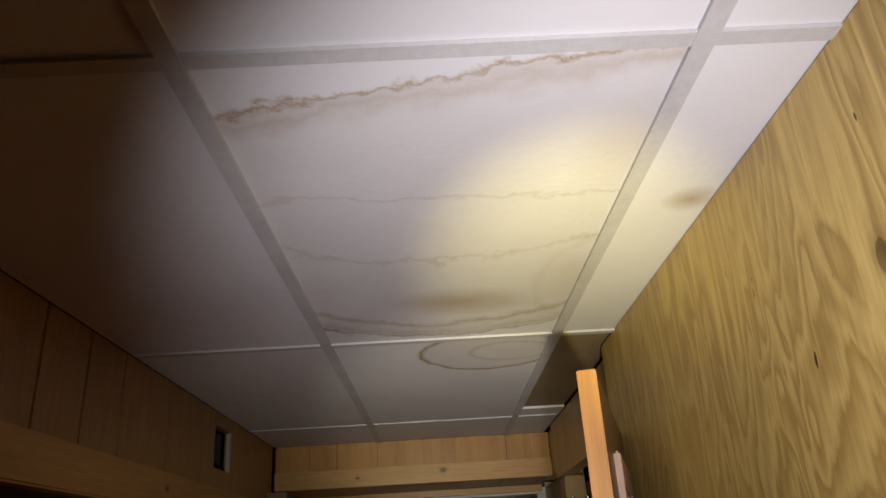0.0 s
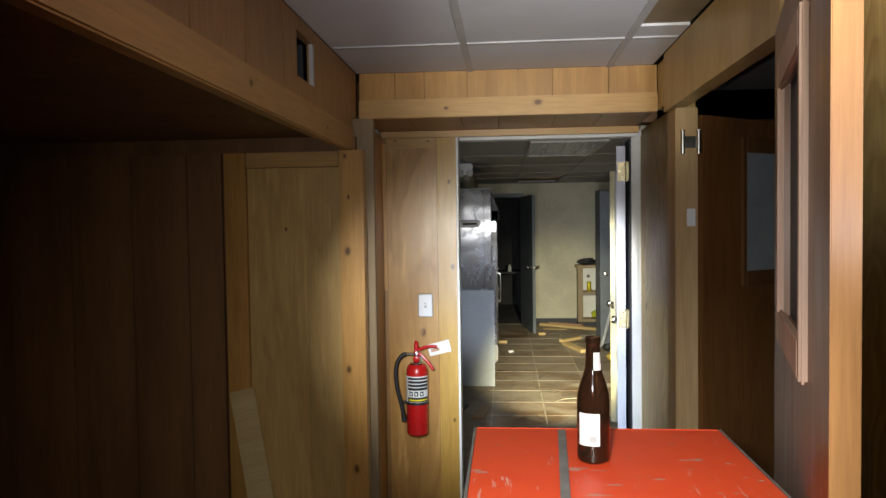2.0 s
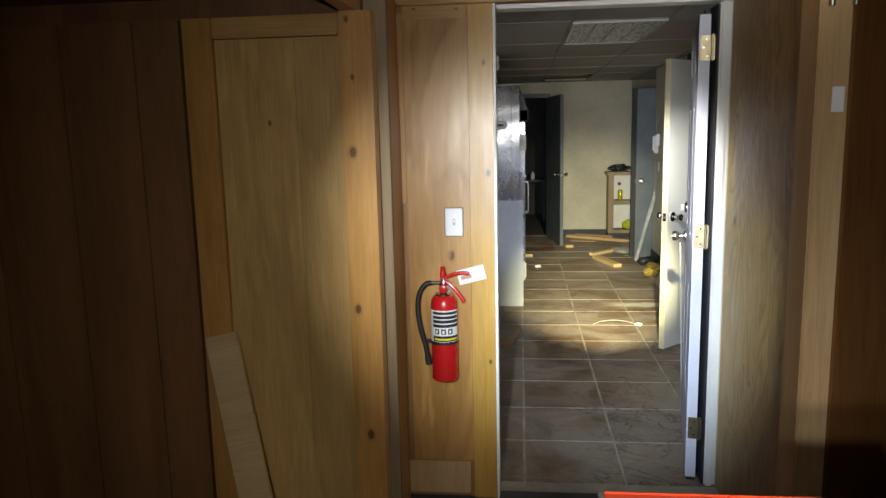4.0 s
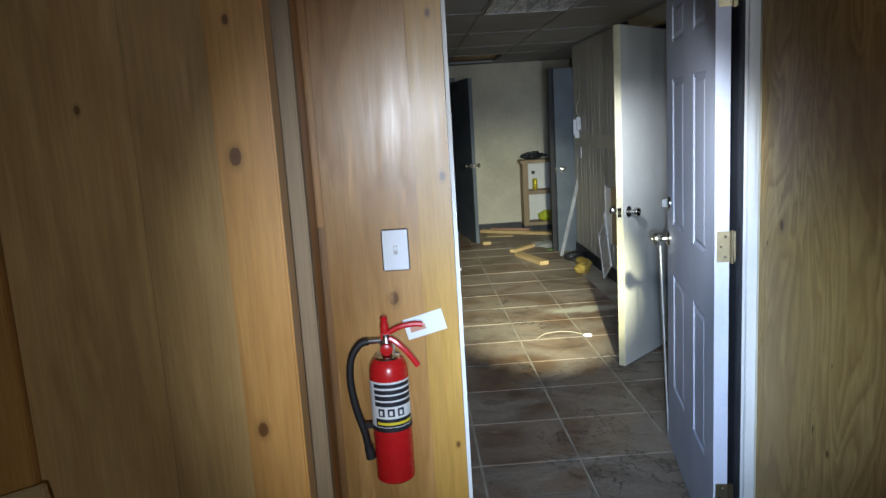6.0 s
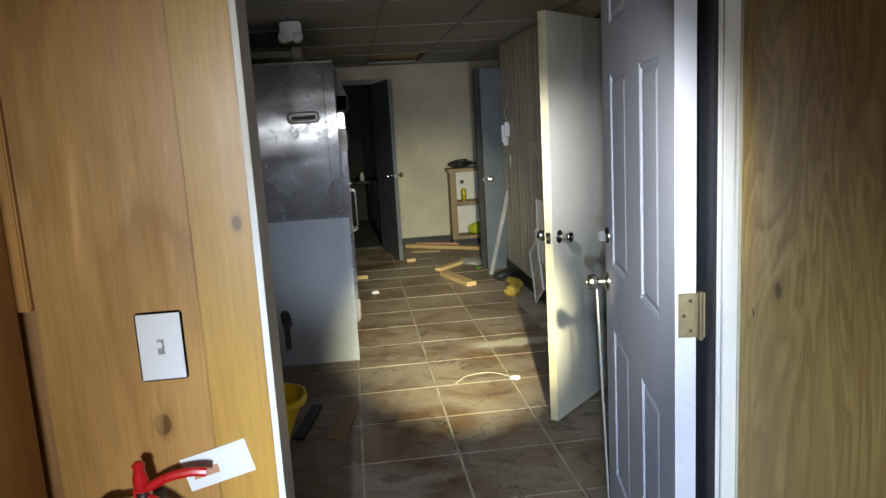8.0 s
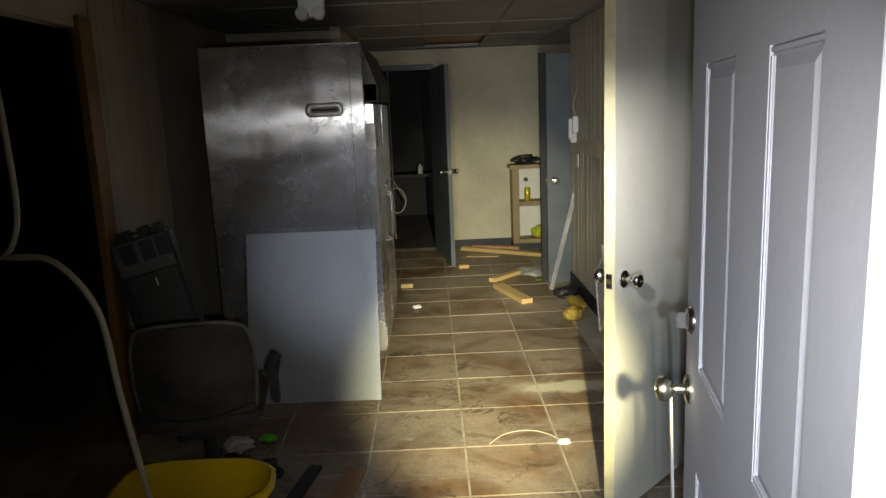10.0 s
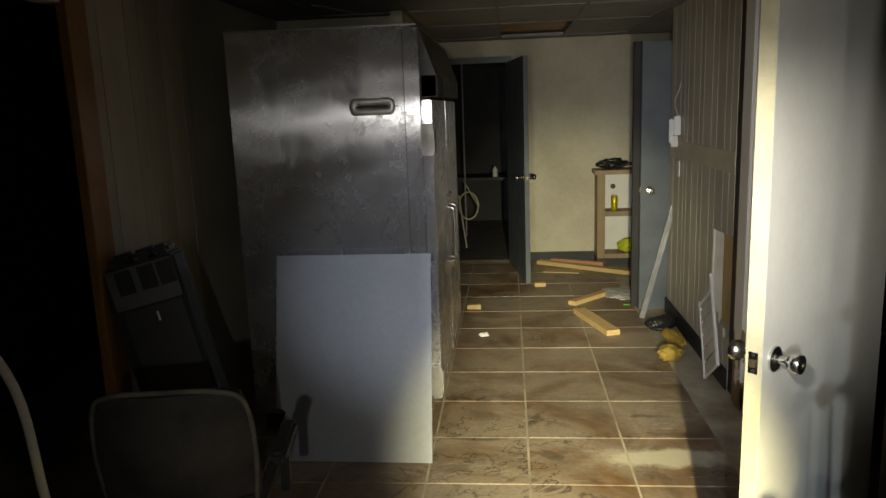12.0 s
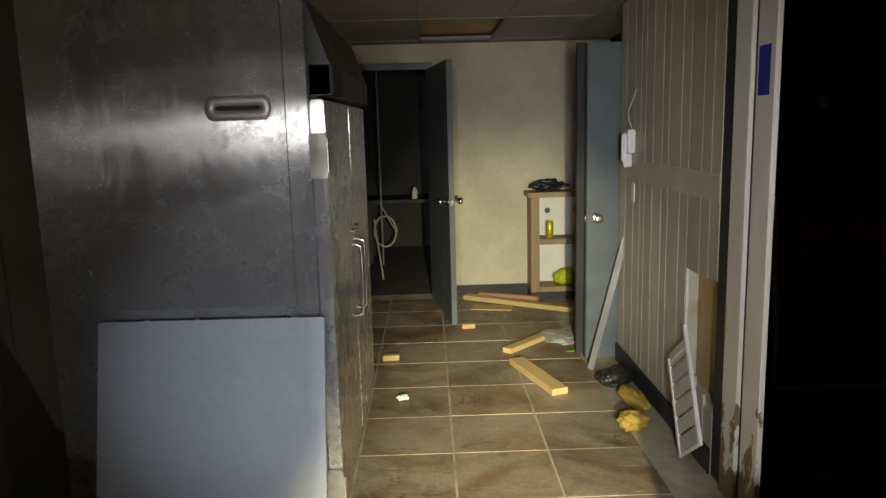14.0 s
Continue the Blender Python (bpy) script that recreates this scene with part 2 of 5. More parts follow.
CHROME = plain("satin_nickel", (0.62, 0.61, 0.58), 0.22, 1.0, 0.1, 20, 0.02)
BRASS = plain("dull_brass", (0.40, 0.33, 0.19), 0.45, 1.0, 0.25, 30, 0.05)
TORCH_RED = plain("red_enamel", (0.50, 0.012, 0.012), 0.28, 0, 0.08, 12, 0.02)
CEIL_GRID = plain("grid_white", (0.50, 0.48, 0.48), 0.5, 0, 0.15, 6)
GREY_PANEL = plain("grey_panel_paint", (0.27, 0.29, 0.33), 0.5, 0, 0.1, 3, 0.03)
CONCRETE = plain("dirty_concrete", (0.09, 0.08, 0.075), 0.8, 0, 0.4, 3, 0.3)
YELLOW = plain("yellow_plastic", (0.75, 0.52, 0.01), 0.4, 0, 0.12, 7)


def chipped_paint():
    """White gloss paint, flaked to bare wood towards the foot and in small chips."""
    m, nt, b = nodes_of("chipped_white_paint", 0.45)
    v = coords(nt, (1, 1, 0.5))
    sep = nt.nodes.new("ShaderNodeSeparateXYZ")
    tc = nt.nodes.new("ShaderNodeTexCoord")
    nt.links.new(tc.outputs["Object"], sep.inputs[0])
    foot = maths(nt, "SUBTRACT", 0.36, sep.outputs[2])
    flake = maths(nt, "ADD", maths(nt, "MULTIPLY", foot, 0.6), maths(nt, "SUBTRACT", noise_tex(nt, v, 16, 5, 0.65), 0.56))
    bare = ramp(nt, flake, [(0.0, (0, 0, 0)), (0.02, (1, 1, 1))])
    chips = ramp(nt, noise_tex(nt, v, 34, 3, 0.6), [(0.70, (0, 0, 0)), (0.72, (1, 1, 1))])
    c = mix(nt, ramp(nt, noise_tex(nt, v, 5, 4), [(0.4, (0, 0, 0)), (0.75, (0.6,) * 3)]), (0.74, 0.73, 0.72), (0.58, 0.55, 0.50))
    c = mix(nt, maths(nt, "MULTIPLY", chips, 0.5), c, (0.32, 0.25, 0.16))
    c = mix(nt, bare, c, mix(nt, noise_tex(nt, v, 40, 3), (0.34, 0.23, 0.12), (0.10, 0.06, 0.03)))
    nt.links.new(c, b.inputs["Base Color"])
    bump(nt, b, bare, -0.3, 0.002)
    return m


CHIPPED = chipped_paint()


# ---- mesh helpers ----
def box(bm, x0, x1, y0, y1, z0, z1, bevel=0.0, mat=0):
    m = Matrix.LocRotScale(((x0 + x1) / 2, (y0 + y1) / 2, (z0 + z1) / 2), None, (abs(x1 - x0), abs(y1 - y0), abs(z1 - z0)))
    made = bmesh.ops.create_cube(bm, size=1, matrix=m)["verts"]
    faces = list({f for v in made for f in v.link_faces})
    if mat:
        for f in faces:
            f.material_index = mat
    if bevel:
        edges = list({e for v in made for e in v.link_edges})
        bmesh.ops.bevel(bm, geom=edges, offset=bevel, segments=2, affect="EDGES", clamp_overlap=True)
    return bm


def rod(bm, a, b, r0, r1=None, n=14, caps=True):
    a, b = Vector(a), Vector(b)
    turn = (b - a).to_track_quat("Z", "Y").to_matrix().to_4x4()
    m = Matrix.Translation((a + b) / 2) @ turn
    bmesh.ops.create_cone(bm, cap_ends=caps, segments=n, radius1=r0, radius2=r0 if r1 is None else r1, depth=(b - a).length, matrix=m)
    return bm


def lathe(bm, profile, n=24, m=Matrix()):
    """A turned body from (radius, height) pairs."""
    rings = []
    for r, z in profile:
        rings.append([bm.verts.new(m @ Vector((r * math.cos(2 * math.pi * k / n), r * math.sin(2 * math.pi * k / n), z))) for k in range(n)])
    for lo, hi in zip(rings, rings[1:]):
        for k in range(n):
            bm.faces.new((lo[k], lo[(k + 1) % n], hi[(k + 1) % n], hi[k]))
    bm.faces.new(rings[0][::-1])
    bm.faces.new(rings[-1])
    return bm


def tube(bm, points, r, n=10):
    """A round hose or cable along a smooth line through the points."""
    pts = [Vector(p) for p in points]
    line = []
    for i in range(len(pts) - 1):
        p0, p1, p2, p3 = pts[max(i - 1, 0)], pts[i], pts[i + 1], pts[min(i + 2, len(pts) - 1)]
        for s in range(6):
            t = s / 6
            line.append(0.5 * (2 * p1 + (p2 - p0) * t + (2 * p0 - 5 * p1 + 4 * p2 - p3) * t * t + (3 * p1 - p0 - 3 * p2 + p3) * t ** 3))
    line.append(pts[-1])
    rings = []
    for i, p in enumerate(line):
        way = (line[min(i + 1, len(line) - 1)] - line[max(i - 1, 0)]).normalized()
        side = way.orthogonal().normalized() if i == 0 else (side - way * side.dot(way)).normalized()
        up = way.cross(side)
        rings.append([bm.verts.new(p + r * (side * math.cos(2 * math.pi * k / n) + up * math.sin(2 * math.pi * k / n))) for k in range(n)])
    for lo, hi in zip(rings, rings[1:]):
        for k in range(n):
            bm.faces.new((lo[k], lo[(k + 1) % n], hi[(k + 1) % n], hi[k]))
    bm.faces.new(rings[0][::-1])
    bm.faces.new(rings[-1])
    return bm


def mesh_of(name, bm, mats, smooth=False):
    bmesh.ops.recalc_face_normals(bm, faces=bm.faces)
    me = bpy.data.meshes.new(name)
    bm.to_mesh(me)
    bm.free()
    for m in (mats if isinstance(mats, (list, tuple)) else [mats]):
        me.materials.append(m)
    if smooth:
        me.shade_smooth()
        me.set_sharp_from_angle(angle=radians(40))
    return me


def part(name, bm, material, parent, label="", smooth=False, m=None):
    ob = new(name, mesh_of(name, bm, material, smooth))
    ob.parent = parent
    if m is not None:
        ob.matrix_basis = m
    if label:
        tagged(ob, label)
    return ob


def structure(name, bm, material, label="", smooth=False):
    return tagged(new(name, mesh_of(name, bm, material, smooth)), label, "", "", "structure")


def thing(name, label, category, m=Matrix(), group=""):
    ob = new(name)
    ob.empty_display_size = 0.1
    ob.matrix_basis = m
    return tagged(ob, label, category, group)


def single(name, bm, material, label, category, m=Matrix(), group="", smooth=False):
    ob = new(name, mesh_of(name, bm, material, smooth))
    ob.matrix_basis = m
    return tagged(ob, label, category, group)


def B(*args, **kw):
    return box(bmesh.new(), *args, **kw)


CEIL = 2.31      # ceiling of the panelled room
CEIL2 = 2.27     # ceiling of the corridor

# ---- panelled room: shell ----
structure("floor_room", B(-1.6, 3.4, -3.6, 2.56, -0.12, -0.004), CONCRETE, "dirty dark concrete floor of the panelled room")

# plywood wall, then an opening with a header, then a plywood return to the doorway
structure("wall_right", B(1.475, 1.55, -3.4, 0.40, 0, CEIL), PLY_RIGHT, "yellow plywood sheet wall with knots and scuffs")
structure("wall_right_header", B(1.512, 1.57, 0.402, 1.74, 2.08, CEIL), ALCOVE_BOARD, "plywood header above the side opening")
structure("wall_return", B(1.588, 1.64, 1.76, 2.655, 0, 2.118), PLY_RIGHT, "greenish weathered plywood return wall beside the door")
structure("wall_return_top", B(1.53, 1.64, 1.742, 1.943, 2.118, CEIL), PLY_RIGHT, "plywood above the return wall")

bm = B(1.53, 1.615, 1.62, 1.757, 0, 2.079, bevel=0.004)
structure("door_post", bm, PALE_PINE, "pale pine post of the side opening")

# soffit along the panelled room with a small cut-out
soffit = structure("wall_soffit", B(-1.3, 0.20, -3.4, 1.90, 2.02, 2.05), PANEL_DARK, "underside of the wooden soffit, shade put in its tone")
ys = [-3.4]
rng = random.Random(4)
while ys[-1] < 1.06:
    ys.append(ys[-1] + rng.choice((0.20, 0.27, 0.33)))
ys = [y for y in ys if y < 0.9] + [1.01]
for a, b in zip(ys, ys[1:]):
    part("plank", B(0.196 + rng.uniform(0, 0.002), 0.222, a + 0.0025, b - 0.0025, 2.04, CEIL + 0.0025, bevel=0.002), PANEL, soffit)
part("plank", B(0.196, 0.222, 1.01, 1.215, 2.04, 2.12), PANEL, soffit)
part("plank", B(0.196, 0.222, 1.01, 1.215, 2.265, CEIL + 0.0025), PANEL, soffit)
part("plank", B(0.196, 0.222, 1.217, 1.93, 2.04, CEIL + 0.0025, bevel=0.002), PANEL, soffit)
# near-black boxes paint the shade inside the cut-out; only its edge is white
part("cutout_shade_side", B(0.10, 0.186, 1.20, 1.2165, 2.06, 2.264), DARK, soffit)
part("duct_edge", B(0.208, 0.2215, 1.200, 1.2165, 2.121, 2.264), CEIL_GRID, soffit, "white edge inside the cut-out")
part("cutout_shade_back", B(0.10, 0.115, 0.95, 1.25, 2.06, 2.30), DARK, soffit)
part("lower_rail", B(0.190, 0.232, -3.4, 1.93, 1.955, 2.055, bevel=0.005), PINE_Y, soffit, "knotty pine rail along the bottom edge")

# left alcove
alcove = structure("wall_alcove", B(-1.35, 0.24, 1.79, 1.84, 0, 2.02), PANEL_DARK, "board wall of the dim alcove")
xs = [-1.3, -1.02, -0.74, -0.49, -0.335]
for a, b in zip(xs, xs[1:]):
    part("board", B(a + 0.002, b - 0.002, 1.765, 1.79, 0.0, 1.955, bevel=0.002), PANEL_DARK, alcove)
for a, b in ((-0.225, 0.03), (0.03, 0.1855)):
    part("board", B(a + 0.0004, b - 0.0004, 1.772, 1.79, 0.0, 1.89, bevel=0.0008), ALCOVE_BOARD, alcove)
part("board", B(-0.32, -0.227, 1.752, 1.79, 0, 1.955, bevel=0.003), PINE, alcove)
part("rail", B(-0.225, 0.175, 1.755, 1.79, 1.892, 1.955, bevel=0.003), PINE_X, alcove)
part("post", B(0.186, 0.287, 1.715, 1.79, 0, 1.955, bevel=0.004), PINE, alcove, "knotty pine post")
part("jamb", B(0.10, 0.310, 1.842, 1.88, 0, 2.10, bevel=0.003), JAMB_GREY, alcove, "weathered grey-brown lumber")
part("jamb", B(0.215, 0.2415, 1.881, 2.475, 0, 2.10, bevel=0.002), PINE, alcove, "orange pine edge")
structure("wall_left", B(-1.40, -1.35, -3.4, 1.84, 0, CEIL), PANEL_DARK, "wood panelling of the dim alcove, shade put in its tone")
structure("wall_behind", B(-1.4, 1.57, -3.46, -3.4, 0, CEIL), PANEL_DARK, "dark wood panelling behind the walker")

# wall with the doorway
doorwall = structure("wall_doorway", B(0.22, 0.605, 2.50, 2.62, 0, 2.118), PANEL, "plywood wall beside the doorway")
part("stile", B(0.236, 0.262, 2.476, 2.50, 1.30, 2.06, bevel=0.003), PINE, doorwall)
part("plywood_panel", B(0.262, 0.523, 2.488, 2.50, 0.17, 2.115, bevel=0.002), PLY_DOOR, doorwall)
part("board", B(0.524, 0.622, 2.486, 2.50, 0.0, 2.115, bevel=0.002), PINE_GOLD, doorwall, "varnished knotty pine board")
part("base_board", B(0.236, 0.508, 2.480, 2.50, 0.02, 0.168, bevel=0.004), PALE_PINE, doorwall)
part("top_rail", B(0.262, 0.508, 2.4835, 2.488, 2.035, 2.112, bevel=0.001), PINE_X, doorwall)
part("metal_edge", B(0.623, 0.634, 2.482, 2.62, 0, 2.118, bevel=0.002), WHITE_TRIM, doorwall, "white painted jamb edge")

# beam and the boarded lintel behind it
beam = structure("beam", B(0.232, 1.53, 1.965, 2.02, 2.14, CEIL - 0.002), PINE_X, "varnished pine beam above the doorway")
x = 0.233
for w in (0.16, 0.13, 0.19, 0.22, 0.15, 0.24, 0.205):
    part("plank", B(x + 0.001, x + w - 0.001, 1.944, 1.965, 2.195, CEIL + 0.0025, bevel=0.0015), PINE, beam)
    x += w
part("rail", B(0.233, 1.529, 1.930, 1.965, 2.112, 2.194, bevel=0.004), PINE_X, beam, "knotty pine rail")
x = 0.236
for w in (0.2, 0.24, 0.17, 0.26, 0.2, 0.222):
    part("lintel_plank", B(x + 0.001, x + w - 0.001, 1.967, 2.64, 2.119, 2.139, bevel=0.0015), PANEL, beam)
    x += w
part("head_rail", B(0.245, 1.54, 2.44, 2.48, 2.085, 2.117, bevel=0.003), PINE_X, beam)
structure("wall_above_door", B(-0.9, 3.2, 2.50, 2.62, 2.141, CEIL2 + 0.2), PANEL_DARK, "wall above the doorway")
structure("wall_corridor_near", B(-0.9, 0.218, 2.50, 2.62, 0, 2.14), WALL_CREAM, "corridor side of the doorway wall")

# white jamb of the doorway
jamb = structure("door_frame", B(1.540, 1.586, 2.662, 2.78, 0, 2.118, bevel=0.003), WHITE_TRIM, "white painted door jamb")
part("stop", B(1.546, 1.570, 2.650, 2.6615, 0, 2.10, bevel=0.002), WHITE_TRIM, jamb)
# black strip and board added to paint the shade of the door gap
part("gap_strip", B(1.531, 1.5395, 2.6635, 2.80, 0, 2.08, bevel=0.002), BASE_GAP_BLACK, jamb, "black strip over the jamb face, keeping the door gap dark")
part("gap_shadow_board", B(1.512, 1.539, 2.803, 2.83, 0, 2.08), BASE_GAP_BLACK, jamb, "added black board for the shade in the door gap")
part("head", B(0.634, 1.585, 2.622, 2.72, 2.085, 2.118, bevel=0.003), WHITE_TRIM, jamb)
structure("wall_corridor_right_near", B(1.586, 2.45, 2.66, 2.75, 0, CEIL2), WALL_CREAM, "corridor wall behind the open door")

# suspended ceiling of the panelled room
def ceiling_material():
    m, nt, b = nodes_of("ceiling_tile_stained", 0.7)
    tc = nt.nodes.new("ShaderNodeTexCoord")
    sep = nt.nodes.new("ShaderNodeSeparateXYZ")
    nt.links.new(tc.outputs["Object"], sep.inputs[0])
    v = coords(nt)
    X, Y = sep.outputs[0], sep.outputs[1]
    wob = maths(nt, "MULTIPLY_ADD", noise_tex(nt, v, 11, 5, 0.65), 0.22, -0.11)
    small = noise_tex(nt, v, 60, 4, 0.7)

    def blob(cx, cy, rx, ry, power=2.0):
        dx = maths(nt, "POWER", maths(nt, "ABSOLUTE", maths(nt, "DIVIDE", maths(nt, "SUBTRACT", X, cx), rx)), power)
        dy = maths(nt, "POWER", maths(nt, "ABSOLUTE", maths(nt, "DIVIDE", maths(nt, "SUBTRACT", Y, cy), ry)), power)
        d = maths(nt, "POWER", maths(nt, "ADD", dx, dy), 1.0 / power)
        return maths(nt, "ADD", d, wob)

    def ring(d, at, width, strength):
        e = maths(nt, "ABSOLUTE", maths(nt, "SUBTRACT", d, at))
        r = maths(nt, "SUBTRACT", 1.0, maths(nt, "MINIMUM", maths(nt, "DIVIDE", e, width), 1.0))
        return maths(nt, "MULTIPLY", maths(nt, "POWER", r, 1.6), strength)

    def fill(d, strength):
        return maths(nt, "MULTIPLY", maths(nt, "LESS_THAN", d, 1.0), strength)

    inside = maths(nt, "MULTIPLY", maths(nt, "GREATER_THAN", X, 0.738), maths(nt, "LESS_THAN", X, 1.322))
    after = maths(nt, "GREATER_THAN", Y, 0.24)
    top = maths(nt, "ADD", maths(nt, "ADD", Y, 0.83), maths(nt, "MULTIPLY", maths(nt, "SUBTRACT", X, 0.73), 0.20))
    bow = maths(nt, "POWER", maths(nt, "ABSOLUTE", maths(nt, "SUBTRACT", X, 1.03)), 2.0)
    low_edge = maths(nt, "SUBTRACT", maths(nt, "SUBTRACT", 0.20, maths(nt, "MULTIPLY", bow, 1.1)), Y)
    half = maths(nt, "MULTIPLY", wob, 0.6)
    big = maths(nt, "ADD", maths(nt, "MINIMUM", top, low_edge), half)
    line2 = maths(nt, "ADD", maths(nt, "ADD", maths(nt, "ADD", Y, 0.63), maths(nt, "MULTIPLY", X, -0.06)), half)
    line3 = maths(nt, "ADD", maths(nt, "ADD", maths(nt, "ADD", Y, 0.30), maths(nt, "MULTIPLY", bow, 1.2)), wob)
    line4 = maths(nt, "ADD", maths(nt, "SUBTRACT", maths(nt, "SUBTRACT", 0.11, maths(nt, "MULTIPLY", bow, 1.6)), Y), half)
    low = blob(1.07, -0.05, 0.16, 0.10, 2.0)
    oval = blob(1.16, 0.40, 0.20, 0.20, 2.0)
    oval2 = blob(1.22, 0.40, 0.12, 0.10, 2.0)
    corner = blob(1.31, -0.70, 0.11, 0.17, 2.0)
    corner2 = blob(1.35, -0.15, 0.13, 0.26, 2.0)
    edge = blob(1.44, -0.52, 0.05, 0.05, 2.0)
    rimmed = maths(nt, "ADD", ring(big, 0.0, 0.012, 0.6), ring(big, 0.03, 0.05, 0.3))
    for extra in (ring(line2, 0.0, 0.012, 0.22), ring(line3, 0.0, 0.02, 0.25), ring(line4, 0.0, 0.03, 0.45),
                  maths(nt, "MULTIPLY", maths(nt, "GREATER_THAN", big, 0.0), 0.10),
                  maths(nt, "MULTIPLY", maths(nt, "MAXIMUM", maths(nt, "SUBTRACT", 1.0, low), 0.0), 0.6),
                  maths(nt, "MULTIPLY", maths(nt, "MAXIMUM", maths(nt, "SUBTRACT", 1.0, corner), 0.0), 0.22), ring(corner2, 0.95, 0.16, 0.12), maths(nt, "MULTIPLY", maths(nt, "MAXIMUM", maths(nt, "SUBTRACT", 1.0, corner2), 0.0), 0.3)):
        rimmed = maths(nt, "ADD", rimmed, extra)
    rimmed = maths(nt, "MULTIPLY", rimmed, inside)
    ovals = maths(nt, "ADD", maths(nt, "ADD", ring(oval, 0.97, 0.09, 0.8), ring(oval2, 0.95, 0.16, 0.3)), fill(oval, 0.16))
    ovals = maths(nt, "MULTIPLY", maths(nt, "MULTIPLY", ovals, inside), after)
    tide = maths(nt, "ADD", rimmed, ovals)
    tide = maths(nt, "ADD", tide, maths(nt, "MULTIPLY", maths(nt, "MAXIMUM", maths(nt, "SUBTRACT", 1.0, edge), 0.0), 0.75))
    tide = maths(nt, "MINIMUM", maths(nt, "MULTIPLY", tide, maths(nt, "MULTIPLY_ADD", noise_tex(nt, v, 9, 4), 1.0, 0.5)), 1.0)
    basec = mix(nt, ramp(nt, noise_tex(nt, v, 2.2, 4), [(0.35, (0, 0, 0)), (0.8, (0.6,) * 3)]), (0.66, 0.64, 0.66), (0.54, 0.52, 0.52))
    c = mix(nt, maths(nt, "MINIMUM", tide, 0.85), basec, (0.30, 0.19, 0.075))
    nt.links.new(c, b.inputs["Base Color"])
    blister = maths(nt, "MULTIPLY", small, maths(nt, "GREATER_THAN", Y, -0.75))
    h = maths(nt, "ADD", maths(nt, "MULTIPLY", noise_tex(nt, v, 120, 2), 0.25), blister)
    bump(nt, b, h, 0.25, 0.003)
    return m


CEIL_TILE = ceiling_material()
TX = [0.222, 0.725, 1.325, 1.512]
TY = [-3.4, -2.16, -0.94, 0.24, 1.46, 1.944]
bm = bmesh.new()
for i, (a, b) in enumerate(zip(TX, TX[1:])):
    for j, (c, d) in enumerate(zip(TY, TY[1:])):
        if i == 2 and j == 3:
            continue
        box(bm, a + 0.002, b - 0.002, c + 0.002, d - 0.002, CEIL + 0.003, CEIL + 0.02)
box(bm, 1.337, 1.51, 1.31, 1.458, CEIL + 0.003, CEIL + 0.02)
structure("ceiling", bm, CEIL_TILE, "white ceiling panels with brown water stains")
bm = bmesh.new()
for x in TX[1:3]:
    box(bm, x - 0.013, x + 0.013, -3.4, 1.944, CEIL - 0.004, CEIL + 0.0025)
for y in TY[1:5]:
    for a, b in zip(TX, TX[1:]):
        box(bm, a + 0.013, b - 0.013, y - 0.012, y + 0.012, CEIL - 0.003, CEIL + 0.0025)
structure("ceiling_grid", bm, CEIL_GRID, "white painted ceiling grid strips")
bm = B(1.327, 1.512, 0.24, 1.31, CEIL + 0.012, CEIL + 0.03)
structure("ceiling_gap_board", bm, JAMB_GREY, "bare board above the missing ceiling panel")
structure("ceiling_upper", B(-1.4, 3.4, -3.5, 2.5, CEIL + 0.075, CEIL + 0.12), DARK, "underside of the floor above")

# side room seen through the opening
structure("wall_side_far", B(1.641, 3.4, 2.50, 2.56, 0, CEIL), BROWN_DOOR, "brown veneer wall of the side room")
# these two walls hold the side room's darkness in their colour
structure("wall_side_right", B(3.34, 3.4, -0.9, 2.5, 0, CEIL), DARK, "wall of the unlit side room, darkness in its colour")
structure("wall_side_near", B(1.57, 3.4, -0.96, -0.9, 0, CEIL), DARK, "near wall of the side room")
structure("ceiling_side", B(1.575, 3.4, -0.9, 2.5, CEIL - 0.02, CEIL + 0.03), CEIL_GRID, "pale ceiling of the side room")

# ---- corridor: shell ----
bm = bmesh.new()
for x0, x1 in ((-0.9, -0.15), (-0.15, 0.46), (0.46, 1.07), (1.07, 1.68), (1.68, 2.29), (2.29, 3.3)):
    for y0, y1 in ((2.62, 3.2), (3.2, 4.42), (4.42, 5.64), (5.64, 6.86), (6.86, 8.08), (8.08, 9.05), (9.05, 10.27), (10.27, 10.6)):
        if not (1.0 < x0 < 1.2 and 9.0 < y0 < 9.2):
            box(bm, x0 + 0.002, x1 - 0.002, y0 + 0.002, y1 - 0.002, CEIL2 + 0.008, CEIL2 + 0.03)
structure("ceiling_corridor", bm, CORRIDOR_TILE, "greyish ceiling panels of the corridor, one missing")
structure("ceiling_corridor_upper", B(-0.9, 3.3, 2.62, 10.6, CEIL2 + 0.05, CEIL2 + 0.12), PALE_PINE, "board above the missing ceiling panel")
bm = bmesh.new()
for x in (-0.15, 0.46, 1.07, 1.68, 2.29):
    box(bm, x - 0.012, x + 0.012, 2.75, 10.5, CEIL2, CEIL2 + 0.007)
for y in (3.2, 4.42, 5.64, 6.86, 8.08, 9.05, 10.27):
    for x in (-0.15, 0.46, 1.07, 1.68):
        box(bm, x + 0.012, x + 0.598, y - 0.012, y + 0.012, CEIL2 + 0.001, CEIL2 + 0.007)
structure("ceiling_grid_corridor", bm, CORRIDOR_GRID, "greyish ceiling grid of the corridor")

